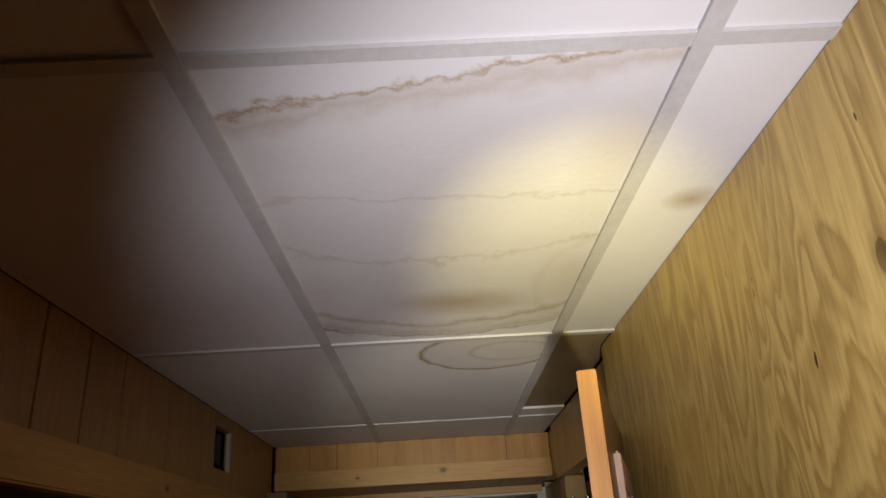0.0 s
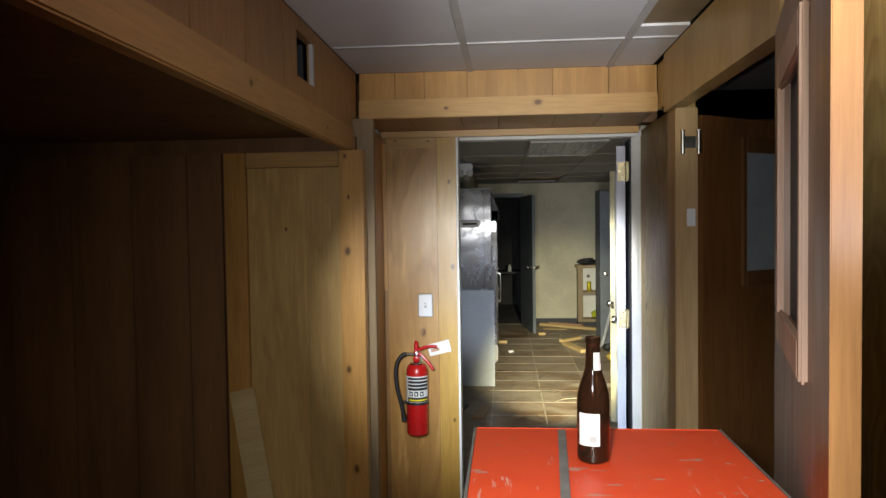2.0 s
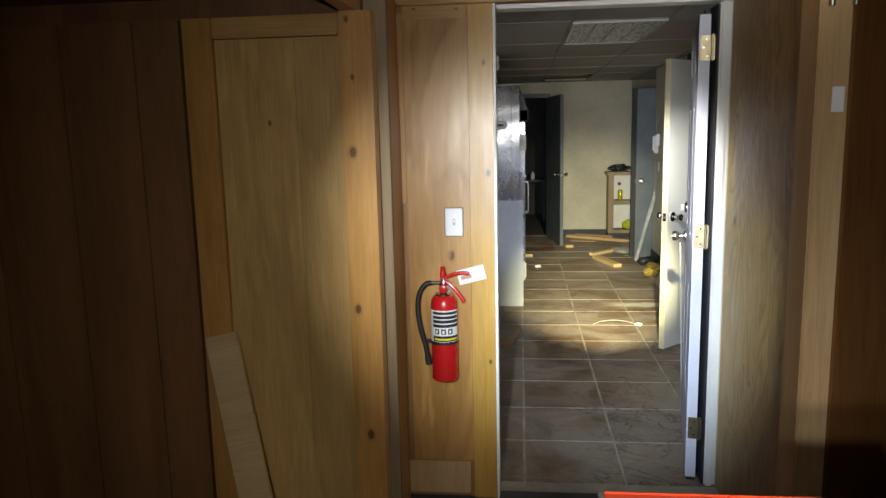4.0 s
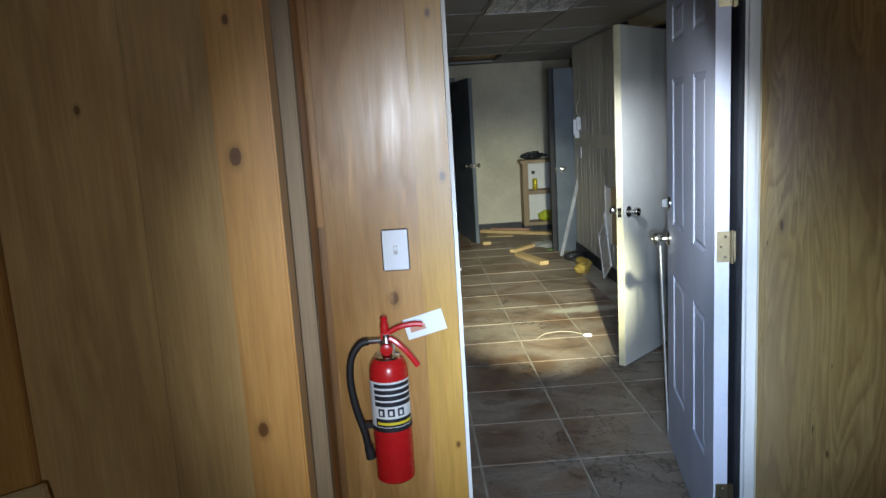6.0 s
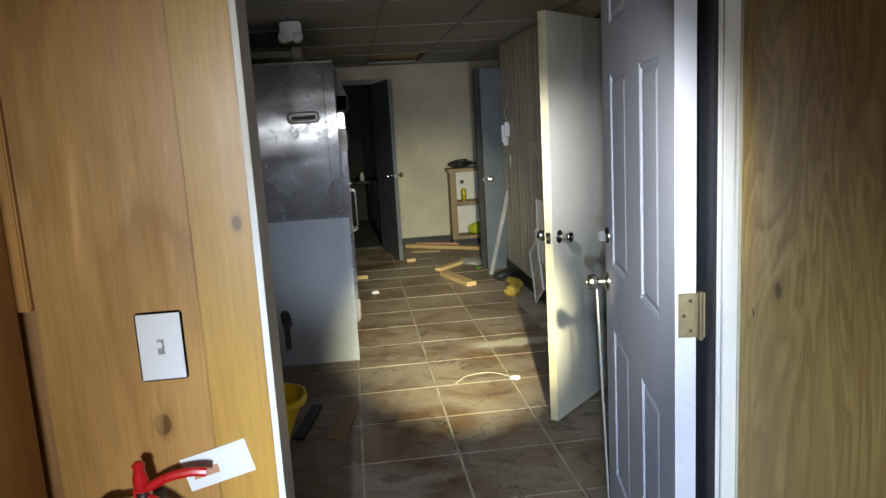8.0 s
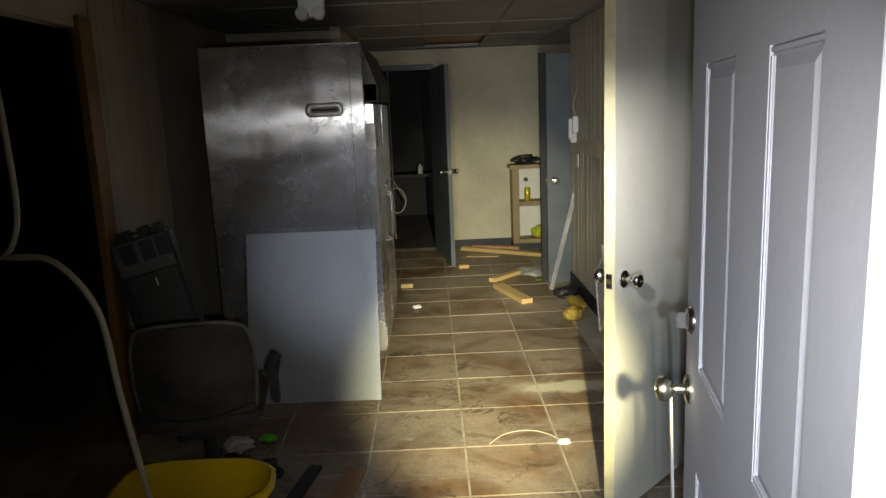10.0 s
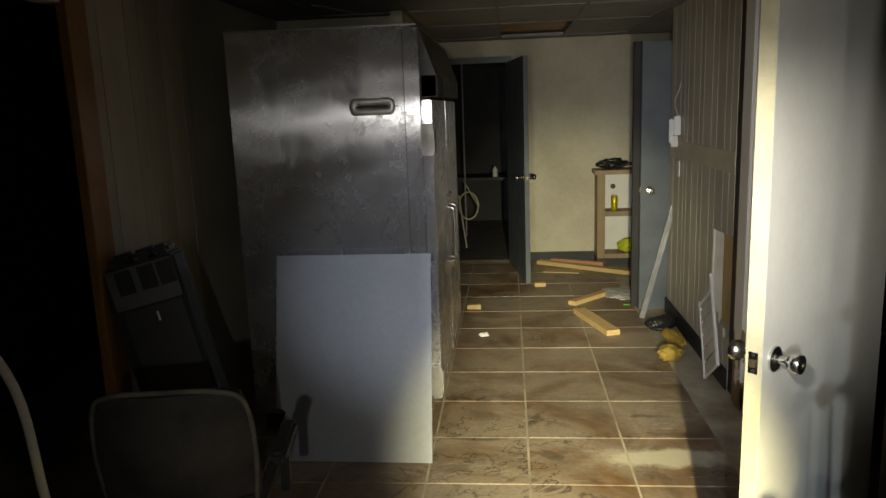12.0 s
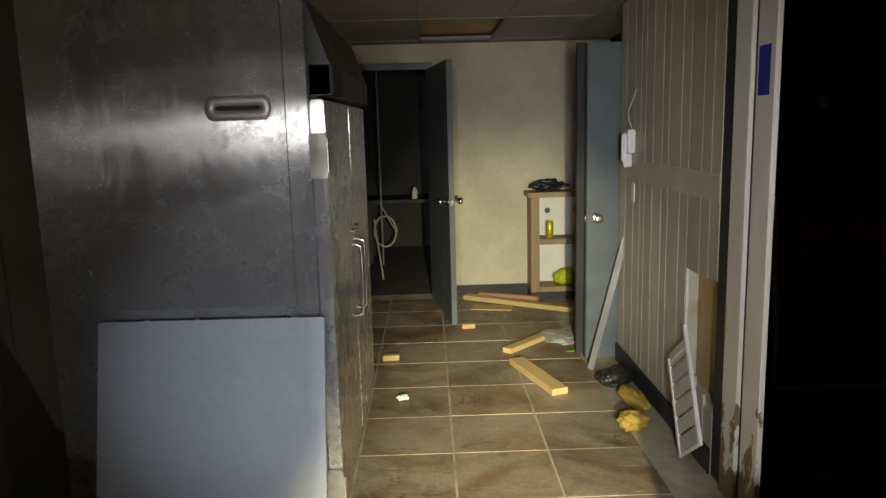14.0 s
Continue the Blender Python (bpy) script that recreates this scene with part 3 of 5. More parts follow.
left = structure("wall_corridor_left", B(-0.58, -0.50, 5.72, 8.2, 0, CEIL2), WALL_CREAM, "panelled cream wall of the corridor")
for k, (a, b) in enumerate(((5.722, 5.80), (5.80, 6.02), (6.02, 6.14), (6.14, 6.33), (6.33, 6.52), (6.52, 6.64))):
    part("plank", B(-0.4995, -0.4915, a + 0.002, b - 0.002, 0.001, CEIL2 - 0.002, bevel=0.002), PANEL_CREAM, left)
structure("wall_corridor_left_near", B(-0.58, -0.50, 2.62, 3.6, 0, CEIL2), WALL_CREAM, "cream corridor wall near the doorway")
structure("wall_corridor_left_header", B(-0.58, -0.50, 3.6, 5.72, 2.05, CEIL2), WALL_CREAM, "wall above the dark side opening")
structure("door_post_left", B(-0.52, -0.48, 5.58, 5.715, 0, 2.10, bevel=0.003), PANEL, "brown wooden casing of the dark side opening")
# lack of light in the left room, painted as near-black
structure("wall_left_room", B(-1.9, -1.8, 2.62, 8.2, 0, CEIL2), DARK, "wall of the unlit room beyond the side opening, darkened in colour")
structure("wall_corridor_left_far", B(0.36, 0.44, 7.95, 10.5, 0, CEIL2), WALL_CREAM, "cream wall beyond the refrigerator")
structure("wall_corridor_left_step", B(-0.58, 0.36, 8.2, 8.28, 0, CEIL2), WALL_CREAM, "wall behind the refrigerator")

back = structure("wall_back", B(1.16, 3.2, 10.5, 10.58, 0, CEIL2), WALL_CREAM, "stained cream end wall")
structure("wall_back_header", B(0.44, 1.16, 10.5, 10.58, 2.07, CEIL2), WALL_CREAM, "end wall above the far doorway")
structure("door_frame_far", B(0.44, 1.175, 10.47, 10.4995, 2.05, 2.11, bevel=0.003), DOOR_GREY, "grey metal head of the far door frame")
structure("baseboard_back", B(1.18, 3.0, 10.485, 10.4995, 0, 0.10, bevel=0.003), BASE_GAP_BLACK, "black vinyl cove base")

bm = B(2.345, 2.40, 7.31, 8.53, 0, CEIL2)
box(bm, 2.345, 2.40, 6.92, 7.3095, 0, 0.30)
box(bm, 2.345, 2.40, 6.92, 7.3095, 0.87, CEIL2)
right = structure("wall_corridor_right", bm, PANEL_CREAM, "cream grooved panelling of the corridor with a ragged hole")
structure("wall_hole_backing", B(2.405, 2.43, 7.06, 7.33, 0.25, 0.92), SCRAP, "raw brown board behind the hole in the panelling")
rng = random.Random(3)
ys = [6.922, 7.03, 7.14, 7.305, 7.42, 7.60, 7.70, 7.86, 8.0, 8.09, 8.22, 8.40, 8.528]
for k, (a, b) in enumerate(zip(ys, ys[1:])):
    spans = ((0.0, 0.28 + 0.05 * k, ), (0.875 - 0.006 * k, CEIL2 - 0.002)) if k < 3 else ((0.0, CEIL2 - 0.002),)
    for z0, z1 in spans:
        part("plank", B(2.333, 2.3445, a + 0.002, b - 0.002, z0, z1, bevel=0.002), PANEL_CREAM, right)
part("hole_edge", B(2.336, 2.3445, 7.295, 7.308, 0.40, 0.87), WHITE_TRIM, right, "white broken edge of the hole")
part("bare_band", B(2.3300, 2.3328, 6.93, 8.52, 1.215, 1.335), WALL_CREAM, right, "greyish band where a rail was removed")
structure("baseboard_right", B(2.318, 2.330, 6.92, 8.53, 0, 0.12, bevel=0.003), BASE_GAP_BLACK, "black vinyl cove base")
# shade behind the open doors painted on as near-black
structure("wall_corridor_right_mid", B(2.33, 2.40, 2.75, 5.24, 0, CEIL2), DARK, "wall behind the open doors, shade put into its colour")
structure("wall_corridor_right_head", B(2.33, 2.40, 5.24, 6.452, 2.161, CEIL2), WALL_CREAM, "wall above the side doorway")
structure("wall_corridor_right_strip", B(2.335, 2.40, 6.601, 6.92, 0, CEIL2), BASE_GAP_BLACK, "black strip of wall beside the panelling")
jr = structure("door_frame_right", B(2.318, 2.338, 6.452, 6.60, 0, 2.16, bevel=0.004), CHIPPED, "chipped white door jamb with bare wood at the foot")
part("casing", B(2.316, 2.334, 6.645, 6.785, 0, 2.18, bevel=0.003), CHIPPED, jr)
for z in (0.66, 1.95):
    part("strike_patch", B(2.3145, 2.3158, 6.772, 6.784, z, z + 0.16), PALE_PINE, jr, "bare wood where a hinge was cut out")
# shade of the recess painted as near-black
structure("wall_corridor_right_far", B(2.75, 2.85, 8.7, 10.5, 0, CEIL2), DARK, "recess wall beside the end wall, shade put into its colour")

# added post, near-black in place of the shadow beside the grey door
structure("recess_gap_shade", B(2.088, 2.150, 8.68, 8.73, 0, 2.06, bevel=0.003), DARK, "near-black post for the shaded gap beside the grey recess door")
structure("floor_right_room", B(2.40, 5.2, 2.75, 8.5, -0.12, -0.006), CONCRETE, "bare floor of the dark side room")
# near-black shells: the missing light of these rooms is put into colour
structure("wall_right_room", B(5.1, 5.2, 2.75, 8.5, 0, CEIL2), DARK, "wall of the unlit side room, darkness in its colour")
structure("wall_right_room_far", B(2.40, 5.1, 8.45, 8.52, 0, CEIL2), DARK, "far wall of the unlit side room, darkness in its colour")
structure("ceiling_right_room", B(2.40, 5.2, 2.75, 8.5, CEIL2 + 0.01, CEIL2 + 0.06), DARK, "ceiling of the unlit side room, darkness in its colour")
# dark floor in place of tiles, so the unlit room stays black
structure("floor_far_room", B(-0.6, 2.2, 10.621, 13.4, -0.12, -0.002), CONCRETE, "dark floor of the unlit room beyond, darkness in its colour")
structure("wall_far_room", B(-0.6, 2.2, 13.4, 13.5, 0, CEIL2), DARK, "wall of the unlit room beyond, darkness in its colour")
structure("wall_far_room_left", B(-0.7, -0.6, 10.58, 13.5, 0, CEIL2), DARK, "wall of the unlit room beyond, darkness in its colour")
structure("wall_far_room_right", B(2.2, 2.3, 10.58, 13.5, 0, CEIL2), DARK, "wall of the unlit room beyond, darkness in its colour")
structure("ceiling_far_room", B(-0.7, 2.3, 10.58, 13.5, CEIL2, CEIL2 + 0.05), DARK, "ceiling of the unlit room beyond, darkness in its colour")
structure("ceiling_left_room", B(-1.9, -0.58, 2.62, 8.2, CEIL2, CEIL2 + 0.05), DARK, "ceiling of the unlit left room, darkness in its colour")


# ---- more materials ----
def glassy(name, colour, rough=0.05, weight=1.0):
    m, nt, b = nodes_of(name, rough)
    b.inputs["Base Color"].default_value = (*colour, 1)
    b.inputs["Transmission Weight"].default_value = weight
    b.inputs["IOR"].default_value = 1.5
    return m


def steel_material():
    m, nt, b = nodes_of("brushed_steel", 0.3, 1.0)
    b.inputs["Anisotropic"].default_value = 1.0
    b.inputs["Anisotropic Rotation"].default_value = 0.0
    tan = nt.nodes.new("ShaderNodeTangent")
    tan.direction_type, tan.axis = "RADIAL", "Z"
    nt.links.new(tan.outputs["Tangent"], b.inputs["Tangent"])
    v = coords(nt)
    streak = noise_tex(nt, coords(nt, (1, 1, 0.02)), 260, 2)
    smear = noise_tex(nt, v, 4.5, 6, 0.65, 0.8)
    spots = noise_tex(nt, v, 26, 5, 0.7)
    d = maths(nt, "MULTIPLY", ramp(nt, smear, [(0.38, (0, 0, 0)), (0.64, (1, 1, 1))]), ramp(nt, spots, [(0.34, (0.25,) * 3), (0.66, (1, 1, 1))]))
    drip = ramp(nt, noise_tex(nt, coords(nt, (1, 1, 0.1)), 16, 4, 0.6), [(0.56, (0, 0, 0)), (0.68, (1, 1, 1))])
    d = maths(nt, "MAXIMUM", d, maths(nt, "MULTIPLY", drip, 0.45))
    c = mix(nt, d, (0.74, 0.745, 0.78), (0.26, 0.26, 0.28))
    nt.links.new(c, b.inputs["Base Color"])
    nt.links.new(maths(nt, "MULTIPLY_ADD", d, -0.12, 0.86), b.inputs["Metallic"])
    r = maths(nt, "ADD", maths(nt, "MULTIPLY_ADD", streak, 0.03, 0.17), maths(nt, "MULTIPLY", d, 0.21))
    nt.links.new(r, b.inputs["Roughness"])
    warp = node(nt, "ShaderNodeBump", Strength=1.0, Distance=0.006)
    nt.links.new(noise_tex(nt, coords(nt, (1, 1, 1.6)), 2.2, 1, 0.4), warp.inputs["Height"])
    grainy = node(nt, "ShaderNodeBump", Strength=0.10, Distance=0.0005)
    nt.links.new(streak, grainy.inputs["Height"])
    nt.links.new(warp.outputs["Normal"], grainy.inputs["Normal"])
    nt.links.new(grainy.outputs["Normal"], b.inputs["Normal"])
    return m


def scratched_red():
    m, nt, b = nodes_of("scratched_red_paint", 0.42)
    v = coords(nt)
    cells = node(nt, "ShaderNodeTexVoronoi", Scale=9.0)
    cells.feature = "DISTANCE_TO_EDGE"
    warp = coords(nt, (1, 0.35, 1), rot=(0, 0, 0.6))
    nt.links.new(warp, cells.inputs["Vector"])
    area = ramp(nt, noise_tex(nt, v, 5, 4, 0.6), [(0.46, (0, 0, 0)), (0.58, (1, 1, 1))])
    line = ramp(nt, noise_tex(nt, coords(nt, (9, 1, 1), rot=(0, 0, 0.5)), 9, 5, 0.7), [(0.60, (0, 0, 0)), (0.64, (1, 1, 1))])
    chips = ramp(nt, noise_tex(nt, coords(nt, (1, 2.5, 1), rot=(0, 0, 0.9)), 13, 4, 0.55), [(0.645, (0, 0, 0)), (0.66, (1, 1, 1))])
    c = mix(nt, ramp(nt, noise_tex(nt, v, 3, 4), [(0.3, (0, 0, 0)), (0.7, (1, 1, 1))]), (0.76, 0.085, 0.022), (0.66, 0.060, 0.016))
    c = mix(nt, maths(nt, "MULTIPLY", maths(nt, "MULTIPLY", area, line), 0.75), c, (0.62, 0.36, 0.28))
    c = mix(nt, maths(nt, "MULTIPLY", chips, 0.7), c, (0.36, 0.27, 0.22))
    nt.links.new(c, b.inputs["Base Color"])
    bump(nt, b, chips, -0.2, 0.001)
    return m


STEEL = steel_material()
RED_TOP = scratched_red()
BOTTLE = glassy("brown_glass", (0.23, 0.125, 0.068), 0.06, 0.94)
DARK_METAL = plain("dark_grey_metal", (0.10, 0.10, 0.105), 0.45, 0.5, 0.3, 12)
BROWN_VENEER = wood("warm_brown_veneer", (0.26, 0.115, 0.035), (0.15, 0.06, 0.018), "z", 0.4, 0.9, 0.0, True, 0.2)
PANE_PALE = plain("frosted_pane_pale", (0.42, 0.46, 0.50), 0.35, 0, 0.2, 5)
PAPER = plain("white_paper", (0.78, 0.78, 0.76), 0.7, 0, 0.08, 12)
SWITCH = plain("white_switch_plastic", (0.78, 0.79, 0.82), 0.35, 0, 0.06, 12)
RUBBER = plain("black_rubber", (0.02, 0.02, 0.022), 0.5, 0, 0.2, 18)
INK = plain("black_print", (0.02, 0.02, 0.025), 0.5, 0, 0.05, 10)
YELLOW_INK = plain("yellow_print", (0.80, 0.66, 0.02), 0.5, 0, 0.05, 10)
GREY_TRIM = plain("worn_grey_metal", (0.34, 0.33, 0.31), 0.45, 0.6, 0.35, 14)
# paler than the other steel: the grip's ring of reflected light as colour
LIT_RIM = plain("lit_rim_steel", (0.78, 0.78, 0.79), 0.40, 0.65, 0.1, 20, 0.02)
BLUE_TAPE = plain("blue_tape", (0.015, 0.035, 0.32), 0.6, 0, 0.1, 20)
GLOVE = plain("yellow_cloth", (0.42, 0.30, 0.05), 0.85, 0, 0.35, 8, 0.4, (0.30, 0.19, 0.04))
LIME = plain("lime_plastic", (0.55, 0.60, 0.03), 0.5, 0, 0.15, 9)
CAN = plain("yellow_can", (0.62, 0.52, 0.02), 0.3, 0.4, 0.15, 18)
GREEN = plain("green_scrap", (0.12, 0.48, 0.03), 0.45, 0, 0.1, 9)
PLASTIC_FILM = plain("dusty_film", (0.50, 0.50, 0.48), 0.4, 0, 0.3, 9)
CHAIR_FABRIC = plain("dusty_black_fabric", (0.032, 0.031, 0.029), 0.95, 0, 0.45, 5, 0.5, (0.10, 0.09, 0.075))
DUSTY_TAN = plain("dusty_tan_edge", (0.17, 0.155, 0.125), 0.9, 0, 0.4, 12, 0.4, (0.06, 0.055, 0.045))
GREY_PLASTIC = plain("charcoal_plastic", (0.020, 0.021, 0.023), 0.6, 0, 0.35, 6)
HOSE_WHITE = plain("cream_hose", (0.62, 0.58, 0.45), 0.5, 0, 0.25, 7)
PINK_PINE = wood("pinkish_lumber", (0.55, 0.30, 0.19), (0.44, 0.21, 0.12), "z", 0.55, 0.9, 0.0)
DULL_PINE = wood("dull_pinkish_lumber", (0.42, 0.27, 0.19), (0.31, 0.185, 0.12), "z", 0.55, 1.0, 0.0)
GREEN_BOARD = plain("dark_green_board", (0.035, 0.065, 0.06), 0.4, 0, 0.2, 4)


def knob(parent, side, x, z, y0):
    """A round door knob on a rose; side is +1 or -1 along the door's y."""
    turn = pose(x, y0, z, -90 * side, 0, 0)
    prof = [(0.033, 0.0), (0.033, 0.006), (0.026, 0.011), (0.011, 0.014), (0.011, 0.034), (0.019, 0.040), (0.0265, 0.050), (0.028, 0.060), (0.024, 0.070), (0.012, 0.074)]
    k = part("knob", lathe(bmesh.new(), prof, 24, turn), CHROME, parent, "satin nickel knob", True)
    part("keyhole", lathe(bmesh.new(), [(0.006, 0.0735), (0.006, 0.0765)], 12, turn), BRASS, k)
    return k


def hinge_leaf(parent, x0, x1, y0, y1, z0, z1, pin, mat):
    h = part("hinge", B(x0, x1, y0, y1, z0, z1, bevel=0.0008), mat, parent, "brass butt hinge")
    part("pin", rod(bmesh.new(), (pin[0], pin[1], z0 - 0.004), (pin[0], pin[1], z1 + 0.004), 0.0055, None, 10), mat, h)
    bm = bmesh.new()
    for k in range(3):
        zz = z0 + (k + 0.5) * (z1 - z0) / 3
        yy = (y0 + y1) / 2 + (0.007 if k % 2 else -0.007)
        rod(bm, (x0 - 0.0012, yy, zz), (x0 + 0.001, yy, zz), 0.0042, None, 8)
    part("screws", bm, CHROME, h)
    return h


# ---- the doors ----
def panelled_door():
    W, T = 0.955, 0.045
    d = thing("panel_door", "white six-panel door standing open into the corridor", "door", pose(1.491, 2.708, 0, 0, 0, 79.2))
    part("core", B(0.01, W - 0.01, -T / 2 + 0.006, T / 2 - 0.006, 0.02, 2.04), DOOR_WHITE, d)
    cols, rows = ((0.145, 0.355), (0.55, 0.80)), ((0.33, 0.85), (1.07, 1.68), (1.83, 1.975))
    bm = bmesh.new()
    for a, b in ((0, 0.145), (0.355, 0.55), (0.80, W)):
        box(bm, a, b, -T / 2, T / 2, 0.015, 2.045)
    for a, b in ((0.015, 0.33), (0.85, 1.07), (1.68, 1.83), (1.975, 2.045)):
        for c, e in cols:
            box(bm, c + 0.0002, e - 0.0002, -T / 2, T / 2, a, b)
    part("frame", bm, DOOR_WHITE, d)
    for (a, b), (c, e) in ((r, q) for r in cols for q in rows):
        for side in (1, -1):
            bm = bmesh.new()
            y0, y1 = side * (T / 2 - 0.006), side * (T / 2 - 0.001)
            ring = []
            for inset, y in ((0.012, y0), (0.030, y1), ):
                ring.append([bm.verts.new((px, y, pz)) for px, pz in ((a + inset, c + inset), (b - inset, c + inset), (b - inset, e - inset), (a + inset, e - inset))])
            for k in range(4):
                bm.faces.new((ring[0][k], ring[0][(k + 1) % 4], ring[1][(k + 1) % 4], ring[1][k]))
            bm.faces.new(ring[1])
            bm.faces.new(ring[0][::-1])
            p = part("panel", bm, DOOR_WHITE, d)
            bm = bmesh.new()
            for g in ((a, b, c, c + 0.011), (a, b, e - 0.011, e), (a, a + 0.011, c + 0.011, e - 0.011), (b - 0.011, b, c + 0.011, e - 0.011)):
                box(bm, g[0], g[1], side * (T / 2 - 0.006), side * (T / 2 - 0.001), g[2], g[3], bevel=0.003)
            part("moulding", bm, DOOR_WHITE, p)
    knob(d, 1, W - 0.062, 0.995, T / 2)
    knob(d, -1, W - 0.062, 0.995, -T / 2)
    turn = pose(W - 0.075, T / 2, 1.155, -90, 0, 0)
    bolt = part("deadbolt", lathe(bmesh.new(), [(0.030, 0), (0.030, 0.006), (0.025, 0.012), (0.010, 0.014)], 24, turn), CHROME, d, "satin nickel deadbolt", True)
    part("thumb_turn", B(W - 0.08, W - 0.07, T / 2 + 0.012, T / 2 + 0.034, 1.138, 1.172, bevel=0.003), CHROME, bolt)
    part("bottom_seal", B(0.0, W, -0.018, 0.018, 0.002, 0.0145), RUBBER, d, "black rubber door sweep")
    for z in (0.20, 1.07, 1.86):
        hinge_leaf(d, -0.0025, 0.0, -0.022, 0.016, z, z + 0.10, (-0.007, -0.030), BRASS)
        part("jamb_leaf", B(-0.0030, -0.0008, -0.058, -0.0225, z, z + 0.10, bevel=0.0006), BRASS, d, "brass leaf across the gap")


def slab_door(name, label, W, m, mat, edge, hand_z, label_edge=""):
    T = 0.042
    d = thing(name, label, "door", m)
    part("leaf", B(0, W - 0.003, -T / 2, T / 2, 0.012, 2.045, bevel=0.0015), mat, d)
    e = part("edge_strip", B(W - 0.0028, W, -T / 2, T / 2, 0.012, 2.045, bevel=0.0008), edge, d, label_edge)
    for s in (1, -1):
        knob(d, s, W - 0.065, hand_z, s * T / 2)
    plate = part("latch_plate", B(W, W + 0.0018, -0.0125, 0.0125, hand_z - 0.028, hand_z + 0.028, bevel=0.0006), CHROME, d)
    part("latch", B(W + 0.0018, W + 0.010, -0.007, 0.007, hand_z - 0.010, hand_z + 0.010, bevel=0.002), BRASS, plate)
    bm = bmesh.new()
    for k in (-0.021, 0.021):
        rod(bm, (W + 0.0015, 0, hand_z + k), (W + 0.003, 0, hand_z + k), 0.0045, None, 8)
    part("screws", bm, INK, plate)
    return d


EDGE_YELLOWED = plain("yellowed_door_edge", (0.62, 0.56, 0.36), 0.5, 0, 0.3, 10)
panelled_door()
slab_door("flat_door", "flush cream door standing half open beside the wall", 0.78, pose(2.284, 5.256, 0, 0, 0, 225), DOOR_CREAM, EDGE_YELLOWED, 0.965, "yellowed bare edge")
slab_door("far_door", "dark grey flush door standing open at the end wall", 0.992, pose(1.135, 10.462, 0, 0, 0, 279), DOOR_GREY, DOOR_GREY, 0.98)
slab_door("recess_door", "grey flush door half hidden behind the panelling", 0.76, pose(2.88, 8.62, 0, 0, 0, 184.5), DOOR_GREY, DOOR_GREY, 0.95)
single("thin_board", B(-0.012, 0.012, -0.003, 0.003, 0, 0.95, bevel=0.001), PLASTIC_FILM, "thin pale strip leaning behind the open door", "strip", pose(1.664, 3.70, 0, -2, 0, 80))

# ---- panelled room: things ----
def red_cabinet():
    c = thing("red_cabinet", "tall red painted cabinet with worn grey edges and a scratched top", "cabinet", pose(1.048, -0.046, 0))
    w, dep, h = 0.244, 0.242, 1.230
    part("body", B(-w + 0.004, w - 0.004, -dep + 0.004, dep - 0.004, 0.0, h - 0.022, bevel=0.003), RED_TOP, c)
    part("top", B(-w + 0.003, w - 0.003, -dep + 0.003, dep - 0.003, h - 0.0215, h, bevel=0.002), RED_TOP, c, "scratched red top")
    for x in (-w, w - 0.006):
        part("edge_trim", B(x, x + 0.006, -dep, dep, h - 0.035, h + 0.0015, bevel=0.0015), GREY_TRIM, c, "worn grey edge")
    for y in (-dep, dep - 0.003):
        part("edge_trim", B(-w + 0.0065, w - 0.0065, y, y + 0.003, h - 0.03, h + 0.001, bevel=0.001), RED_TOP, c)
    for x in (-w + 0.001, w - 0.013):
        for y in (-dep + 0.001, dep - 0.013):
            part("corner_post", B(x, x + 0.012, y, y + 0.012, 0, h - 0.036), GREY_TRIM, c)
    part("front_panel", B(-w + 0.03, w - 0.03, -dep - 0.002, -dep + 0.0035, 0.08, h - 0.06, bevel=0.002), RED_TOP, c)


red_cabinet()
bm = B(-0.0075, 0.0075, -0.20, 0.215, 0, 0.004, bevel=0.001)
for v in bm.verts:
    v.co.z += 0.006 * max(0.0, v.co.y - 0.1) * 8 * 0.3
single("wood_strip", bm, GREY_TRIM, "bent grey strip lying across the red cabinet", "strip", pose(0.965, -0.05, 1.2318, 0, 0, -3.5))


